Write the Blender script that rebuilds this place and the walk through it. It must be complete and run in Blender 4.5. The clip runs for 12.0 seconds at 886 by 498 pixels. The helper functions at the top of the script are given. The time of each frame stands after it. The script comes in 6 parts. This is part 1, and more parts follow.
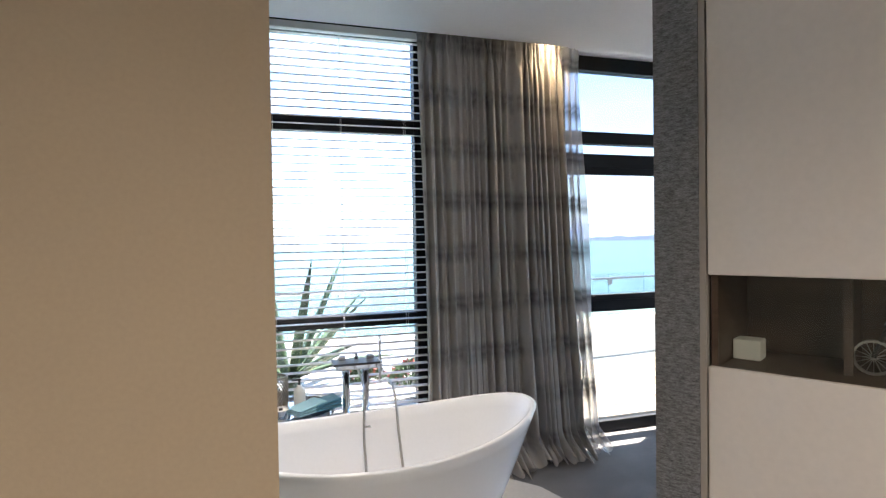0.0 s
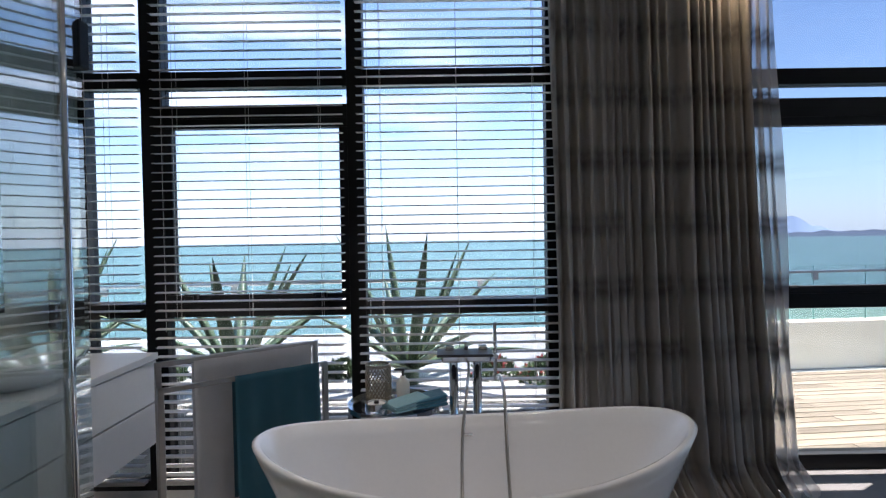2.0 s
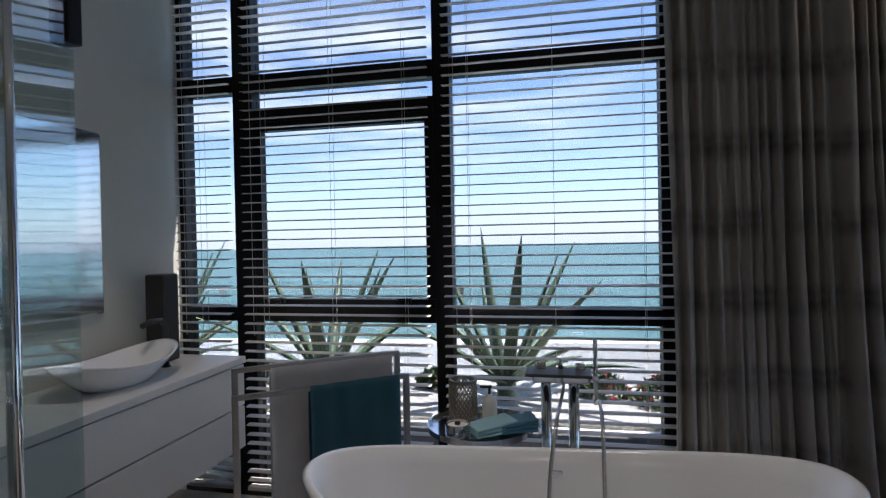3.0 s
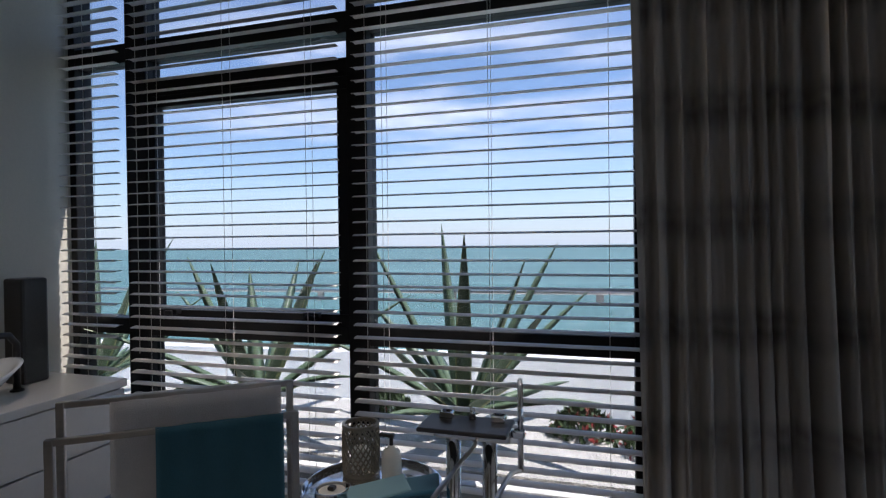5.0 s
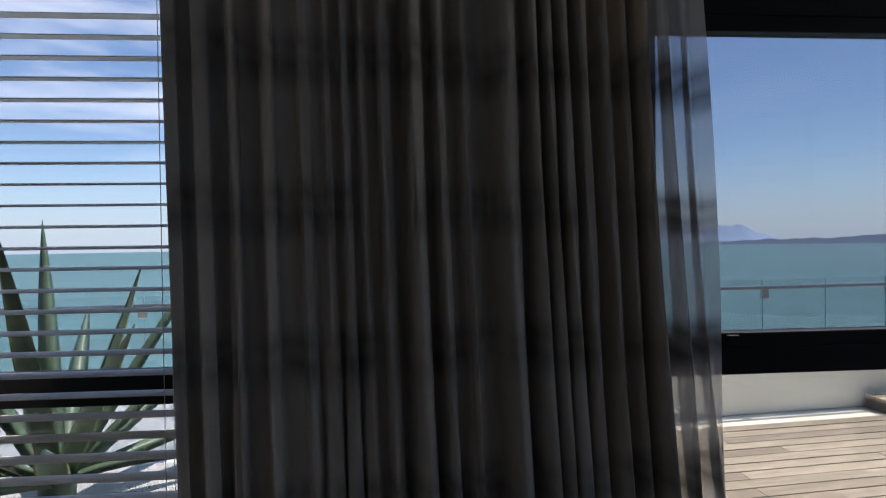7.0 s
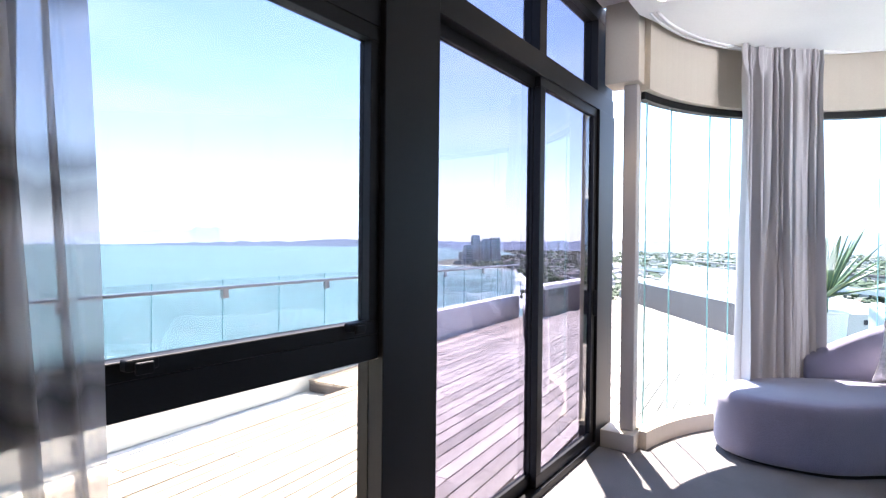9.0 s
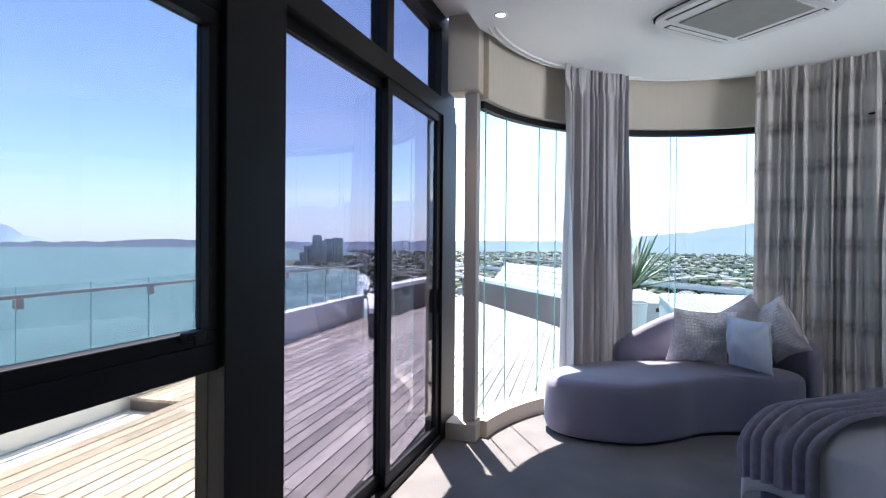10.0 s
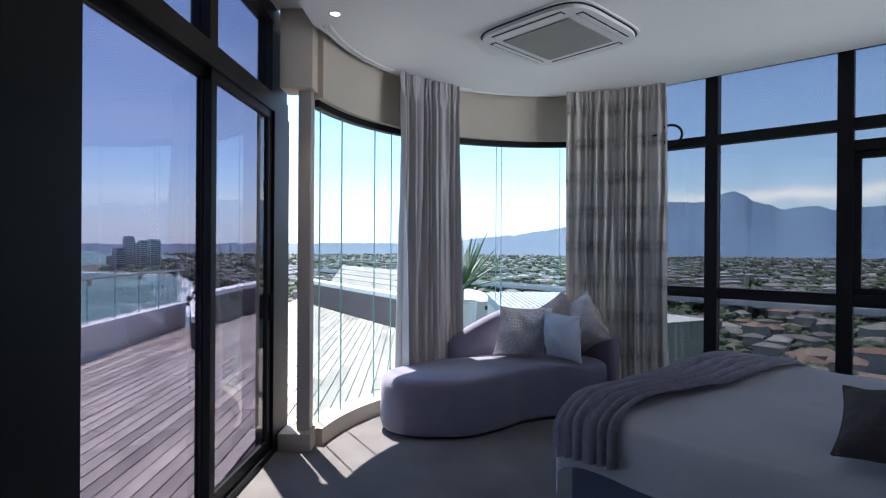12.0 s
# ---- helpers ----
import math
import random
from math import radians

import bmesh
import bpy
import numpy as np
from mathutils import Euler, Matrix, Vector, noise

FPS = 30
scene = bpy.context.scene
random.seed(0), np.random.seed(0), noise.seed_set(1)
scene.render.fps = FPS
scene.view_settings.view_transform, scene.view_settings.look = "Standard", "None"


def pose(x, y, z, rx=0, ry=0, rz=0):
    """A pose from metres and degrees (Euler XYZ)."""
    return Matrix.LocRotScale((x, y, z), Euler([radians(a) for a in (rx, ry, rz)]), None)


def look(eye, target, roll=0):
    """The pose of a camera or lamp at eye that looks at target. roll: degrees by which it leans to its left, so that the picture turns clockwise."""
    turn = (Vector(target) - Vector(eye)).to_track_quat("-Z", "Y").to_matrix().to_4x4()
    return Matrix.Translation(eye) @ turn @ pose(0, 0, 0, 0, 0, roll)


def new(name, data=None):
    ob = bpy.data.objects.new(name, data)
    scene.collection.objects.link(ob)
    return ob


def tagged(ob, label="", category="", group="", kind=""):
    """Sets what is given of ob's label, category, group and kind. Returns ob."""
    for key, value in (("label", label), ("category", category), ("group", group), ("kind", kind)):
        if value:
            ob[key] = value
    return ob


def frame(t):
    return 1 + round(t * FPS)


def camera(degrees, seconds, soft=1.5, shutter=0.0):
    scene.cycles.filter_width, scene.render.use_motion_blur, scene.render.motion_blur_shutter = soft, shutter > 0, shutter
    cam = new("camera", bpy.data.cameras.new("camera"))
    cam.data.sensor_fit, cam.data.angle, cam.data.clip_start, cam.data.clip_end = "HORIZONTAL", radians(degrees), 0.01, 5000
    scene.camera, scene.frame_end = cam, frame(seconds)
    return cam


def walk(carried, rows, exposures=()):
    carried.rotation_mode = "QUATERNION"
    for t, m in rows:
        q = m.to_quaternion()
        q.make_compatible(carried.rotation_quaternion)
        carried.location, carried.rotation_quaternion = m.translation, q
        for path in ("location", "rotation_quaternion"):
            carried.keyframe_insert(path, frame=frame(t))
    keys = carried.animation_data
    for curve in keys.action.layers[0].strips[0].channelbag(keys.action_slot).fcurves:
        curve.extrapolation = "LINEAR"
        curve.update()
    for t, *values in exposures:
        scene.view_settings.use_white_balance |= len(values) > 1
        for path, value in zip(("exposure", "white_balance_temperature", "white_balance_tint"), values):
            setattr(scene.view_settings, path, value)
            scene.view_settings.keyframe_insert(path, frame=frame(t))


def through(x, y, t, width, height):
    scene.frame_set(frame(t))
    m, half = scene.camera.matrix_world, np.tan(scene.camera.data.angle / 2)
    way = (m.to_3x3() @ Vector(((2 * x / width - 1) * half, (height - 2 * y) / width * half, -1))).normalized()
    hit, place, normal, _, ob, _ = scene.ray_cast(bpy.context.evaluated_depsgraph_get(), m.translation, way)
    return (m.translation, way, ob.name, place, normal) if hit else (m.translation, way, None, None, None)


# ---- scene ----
cam = camera(78.0, 12.0, 1.25)
PATH = [
    (0, (-0.191, -0.375, 1.706), (0.401, 1.535, 1.668), -0.9),
    (0.8, (-0.049, -0.186, 1.678), (0.365, 1.77, 1.636), -1.1),
    (1.5, (0.077, 0.035, 1.551), (0.282, 2.024, 1.508), -1.1),
    (2, (0.166, 0.196, 1.555), (0.169, 2.196, 1.51), -0.9),
    (2.5, (0.216, 0.342, 1.546), (-0.021, 2.328, 1.512), -1.0),
    (4.5, (0.584, 1.109, 1.548), (0.001, 3.022, 1.52), -0.7),
    (5, (0.705, 1.29, 1.544), (0.119, 3.202, 1.518), -0.6),
    (5.5, (0.841, 1.443, 1.543), (0.327, 3.375, 1.517), -0.6),
    (6, (1.048, 1.61, 1.544), (0.627, 3.565, 1.514), -0.8),
    (6.5, (1.282, 1.747, 1.551), (1.005, 3.727, 1.505), -1.3),
    (7, (1.307, 1.922, 1.522), (1.453, 3.917, 1.501), -0.8),
    (7.2, (1.348, 1.974, 1.518), (1.651, 3.951, 1.496), -0.9),
    (9, (1.746, 2.357, 1.491), (3.387, 3.5, 1.469), 0.6),
    (9.5, (1.747, 2.383, 1.497), (3.551, 3.247, 1.477), 0.6),
    (10.5, (1.727, 2.392, 1.491), (3.676, 2.843, 1.479), 0.4),
    (11, (1.74, 2.399, 1.489), (3.717, 2.7, 1.48), 0.4),
    (12, (1.758, 2.381, 1.498), (3.757, 2.437, 1.494), 0.4),
]
EXPOSURES = [(0.0, 3.25, 6650, 13), (0.8, 2.95, 6550, 13), (1.5, 2.35, 6400, 14), (2.0, 1.88, 6350, 15), (2.5, 1.58, 6400, 15), (4.5, 1.25, 6500, 16), (5.5, 1.02, 6500, 16), (7.2, 0.95, 6500, 15),
             (8.8, 3.15, 6650, 20), (9.0, 2.95, 6650, 20), (9.5, 2.38, 6500, 18), (10.5, 1.92, 6400, 15), (12.0, 1.5, 6350, 15)]
walk(cam, [(t, look(eye, target, roll)) for t, eye, target, roll in PATH], EXPOSURES)

# ---- world, sun, exposure ----
SUN_DIR = Vector((0.262, 0.164, 0.951)).normalized()
sun = new("sun", bpy.data.lights.new("sun", "SUN"))
sun.data.energy, sun.data.angle, sun.data.color = 4.5, radians(0.5), (1.0, 0.95, 0.88)
sun.matrix_world = look(SUN_DIR * 50, (0, 0, 0))

world = bpy.data.worlds.new("sky")
scene.world = world
world.use_nodes = True
wn, wl = world.node_tree.nodes, world.node_tree.links
sky = wn.new("ShaderNodeTexSky")
sky.sky_type, sky.sun_disc = "NISHITA", False
sky.sun_elevation, sky.sun_rotation = math.asin(SUN_DIR.z), math.atan2(SUN_DIR.x, SUN_DIR.y)
sky.altitude, sky.dust_density, sky.ozone_density = 200, 0.15, 3.0
tc = wn.new("ShaderNodeTexCoord")
cmap = wn.new("ShaderNodeMapping")
cmap.inputs["Scale"].default_value = (1.6, 1.6, 9.0)
cmap.inputs["Location"].default_value = (0.35, 0.1, 0.2)
cn = wn.new("ShaderNodeTexNoise")
cn.inputs["Scale"].default_value, cn.inputs["Detail"].default_value, cn.inputs["Roughness"].default_value = 1.25, 8, 0.55
cramp = wn.new("ShaderNodeValToRGB")
cramp.color_ramp.elements[0].position, cramp.color_ramp.elements[1].position = 0.46, 0.66
csep = wn.new("ShaderNodeSeparateXYZ")
# one long cloud field stands over the sea to the north-west
cdx = wn.new("ShaderNodeMapRange")
cdx.inputs["From Min"].default_value, cdx.inputs["From Max"].default_value = -0.30, -0.06
cdx.inputs["To Min"].default_value, cdx.inputs["To Max"].default_value, cdx.clamp = 0.0, 1.0, False
cdz = wn.new("ShaderNodeMapRange")
cdz.inputs["From Min"].default_value, cdz.inputs["From Max"].default_value = 0.255, 0.345
cdz.inputs["To Min"].default_value, cdz.inputs["To Max"].default_value, cdz.clamp = 0.0, 1.0, False
cfield = wn.new("ShaderNodeMapRange")
cfield.inputs["From Min"].default_value, cfield.inputs["From Max"].default_value = 3.2, 0.4
cfield.inputs["To Min"].default_value = 0.10
clow = wn.new("ShaderNodeMapRange")
clow.inputs["From Min"].default_value, clow.inputs["From Max"].default_value = 0.06, 0.16
cmul = wn.new("ShaderNodeMath"); cmul.operation = "MULTIPLY"
cmul2 = wn.new("ShaderNodeMath"); cmul2.operation = "MULTIPLY"
cmix = wn.new("ShaderNodeMixRGB")
cmix.inputs["Color2"].default_value = (7.6, 7.9, 8.4, 1)
bgn = wn["Background"]
bgn.inputs["Strength"].default_value = 0.14
wl.new(tc.outputs["Generated"], cmap.inputs["Vector"])
wl.new(cmap.outputs["Vector"], cn.inputs["Vector"])
wl.new(cn.outputs["Fac"], cramp.inputs["Fac"])
wl.new(tc.outputs["Generated"], csep.inputs["Vector"])
wl.new(csep.outputs["X"], cdx.inputs["Value"])
wl.new(csep.outputs["Z"], cdz.inputs["Value"])
wl.new(csep.outputs["Z"], clow.inputs["Value"])
wl.new(cramp.outputs["Color"], cmul.inputs[0])
wl.new(cfield.outputs["Result"], cmul.inputs[1])
wl.new(cmul.outputs[0], cmul2.inputs[0])
wl.new(clow.outputs["Result"], cmul2.inputs[1])
wl.new(cmul2.outputs[0], cmix.inputs["Fac"])
# pale sea haze along the horizon, and a bank of cloud on the mountain tops
hz = wn.new("ShaderNodeMapRange")
hz.inputs["From Min"].default_value, hz.inputs["From Max"].default_value = 0.13, 0.0
hz.inputs["To Max"].default_value = 0.75
hmix = wn.new("ShaderNodeMixRGB")
hmix.inputs["Color2"].default_value = (3.9, 4.9, 6.3, 1)
wl.new(csep.outputs["Z"], hz.inputs["Value"])
wl.new(hz.outputs["Result"], hmix.inputs["Fac"])
wl.new(sky.outputs["Color"], hmix.inputs["Color1"])
wl.new(hmix.outputs["Color"], cmix.inputs["Color1"])


def wmath(op, a, b=None):
    nd = wn.new("ShaderNodeMath")
    nd.operation = op
    for i, v in enumerate((a, b)):
        if v is None:
            continue
        if isinstance(v, (int, float)):
            nd.inputs[i].default_value = v
        else:
            wl.new(v, nd.inputs[i])
    return nd.outputs[0]


wl.new(wmath("ADD", wmath("MULTIPLY", cdx.outputs["Result"], cdx.outputs["Result"]), wmath("MULTIPLY", cdz.outputs["Result"], cdz.outputs["Result"])), cfield.inputs["Value"])
bn_noise = wn.new("ShaderNodeTexNoise")
bn_noise.inputs["Scale"].default_value, bn_noise.inputs["Detail"].default_value = 15.0, 8
wl.new(tc.outputs["Generated"], bn_noise.inputs["Vector"])
off = wmath("SUBTRACT", csep.outputs["Z"], wmath("MULTIPLY", bn_noise.outputs["Fac"], 0.035))
bank = wmath("EXPONENT", wmath("MULTIPLY", wmath("POWER", wmath("DIVIDE", wmath("SUBTRACT", off, 0.068), 0.010), 2.0), -1.0))
east = wn.new("ShaderNodeMapRange")
east.inputs["From Min"].default_value, east.inputs["From Max"].default_value = -0.15, -0.45
wl.new(csep.outputs["Y"], east.inputs["Value"])
bank = wmath("MULTIPLY", wmath("MULTIPLY", bank, east.outputs["Result"]), 0.9)
bmix = wn.new("ShaderNodeMixRGB")
bmix.inputs["Color2"].default_value = (8.0, 8.0, 7.8, 1)
wl.new(bank, bmix.inputs["Fac"])
wl.new(cmix.outputs["Color"], bmix.inputs["Color1"])
wl.new(bmix.outputs["Color"], bgn.inputs["Color"])


# Unseen fill lamp for bed and ceiling, standing in for sky through window_4.
bed_fill = new("unseen_fill_lamp", bpy.data.lights.new("unseen_fill_lamp", "AREA"))
bed_fill.data.shape, bed_fill.data.size, bed_fill.data.size_y = "RECTANGLE", 1.9, 2.6
bed_fill.data.energy, bed_fill.data.color, bed_fill.data.spread = 9, (0.86, 0.93, 1.0), radians(62)
bed_fill.matrix_world = look((4.22, -2.72, 1.7), (6.1, 1.0, 2.75))

# ---- materials ----
def mat(name, color, rough=0.6, metal=0.0, var=0.12, scale=6.0, fine=60.0, bump=0.15, stretch=(1, 1, 1), dist=0.004,
        coat=0.0, trans=0.0, sheen=0.0, per_object=0.0, subsurface=0.0):
    """A principled surface with two scales of variation and a fine relief."""
    m = bpy.data.materials.new(name)
    m.use_nodes = True
    n, l = m.node_tree.nodes, m.node_tree.links
    b = n["Principled BSDF"]
    b.inputs["Roughness"].default_value, b.inputs["Metallic"].default_value = rough, metal
    b.inputs["Coat Weight"].default_value, b.inputs["Transmission Weight"].default_value = coat, trans
    b.inputs["Sheen Weight"].default_value = sheen
    co = n.new("ShaderNodeTexCoord")
    mp = n.new("ShaderNodeMapping")
    mp.inputs["Scale"].default_value = stretch
    l.new(co.outputs["Object"], mp.inputs["Vector"])
    big, small = n.new("ShaderNodeTexNoise"), n.new("ShaderNodeTexNoise")
    big.inputs["Scale"].default_value, big.inputs["Detail"].default_value = scale, 4
    small.inputs["Scale"].default_value, small.inputs["Detail"].default_value = fine, 3
    for t in (big, small):
        l.new(mp.outputs["Vector"], t.inputs["Vector"])
    add = n.new("ShaderNodeMath"); add.operation = "ADD"
    l.new(big.outputs["Fac"], add.inputs[0]); l.new(small.outputs["Fac"], add.inputs[1])
    rg = n.new("ShaderNodeMapRange")
    rg.inputs["From Min"].default_value, rg.inputs["From Max"].default_value = 0.6, 1.4
    rg.inputs["To Min"].default_value, rg.inputs["To Max"].default_value = 1 - var, 1 + var
    l.new(add.outputs[0], rg.inputs["Value"])
    last = rg.outputs["Result"]
    if per_object:
        oi = n.new("ShaderNodeObjectInfo")
        r2 = n.new("ShaderNodeMapRange")
        r2.inputs["To Min"].default_value, r2.inputs["To Max"].default_value = 1 - per_object, 1 + per_object
        l.new(oi.outputs["Random"], r2.inputs["Value"])
        mu = n.new("ShaderNodeMath"); mu.operation = "MULTIPLY"
        l.new(last, mu.inputs[0]); l.new(r2.outputs["Result"], mu.inputs[1])
        last = mu.outputs[0]
    vm = n.new("ShaderNodeVectorMath"); vm.operation = "SCALE"
    vm.inputs[0].default_value = color
    l.new(last, vm.inputs["Scale"])
    l.new(vm.outputs["Vector"], b.inputs["Base Color"])
    if bump:
        bp = n.new("ShaderNodeBump")
        bp.inputs["Strength"].default_value, bp.inputs["Distance"].default_value = bump, dist
        l.new(small.outputs["Fac"], bp.inputs["Height"])
        l.new(bp.outputs["Normal"], b.inputs["Normal"])
    return m


def glass(name, tint=(0.97, 0.985, 0.98), rough=0.0, gloss=0.10):
    """Thin architectural glass: a clear pass with a mirror part that grows at grazing angles."""
    m = bpy.data.materials.new(name)
    m.use_nodes = True
    n, l = m.node_tree.nodes, m.node_tree.links
    n.remove(n["Principled BSDF"])
    tr, gl, mx, fr = n.new("ShaderNodeBsdfTransparent"), n.new("ShaderNodeBsdfGlossy"), n.new("ShaderNodeMixShader"), n.new("ShaderNodeLayerWeight")
    tr.inputs["Color"].default_value = (*tint, 1)
    gl.inputs["Roughness"].default_value = rough
    fr.inputs["Blend"].default_value = 0.5
    pw = n.new("ShaderNodeMath"); pw.operation = "POWER"; pw.inputs[1].default_value = 4.0
    ml = n.new("ShaderNodeMath"); ml.operation = "MULTIPLY_ADD"; ml.inputs[1].default_value = 0.5; ml.inputs[2].default_value = gloss * 0.25
    l.new(fr.outputs["Facing"], pw.inputs[0]); l.new(pw.outputs[0], ml.inputs[0]); l.new(ml.outputs[0], mx.inputs["Fac"])
    l.new(tr.outputs["BSDF"], mx.inputs[1]); l.new(gl.outputs["BSDF"], mx.inputs[2])
    l.new(mx.outputs["Shader"], n["Material Output"].inputs["Surface"])
    return m


def glow(name, color, strength):
    m = bpy.data.materials.new(name)
    m.use_nodes = True
    b = m.node_tree.nodes["Principled BSDF"]
    b.inputs["Base Color"].default_value = (*color, 1)
    b.inputs["Emission Color"].default_value = (*color, 1)
    b.inputs["Emission Strength"].default_value = strength
    return m


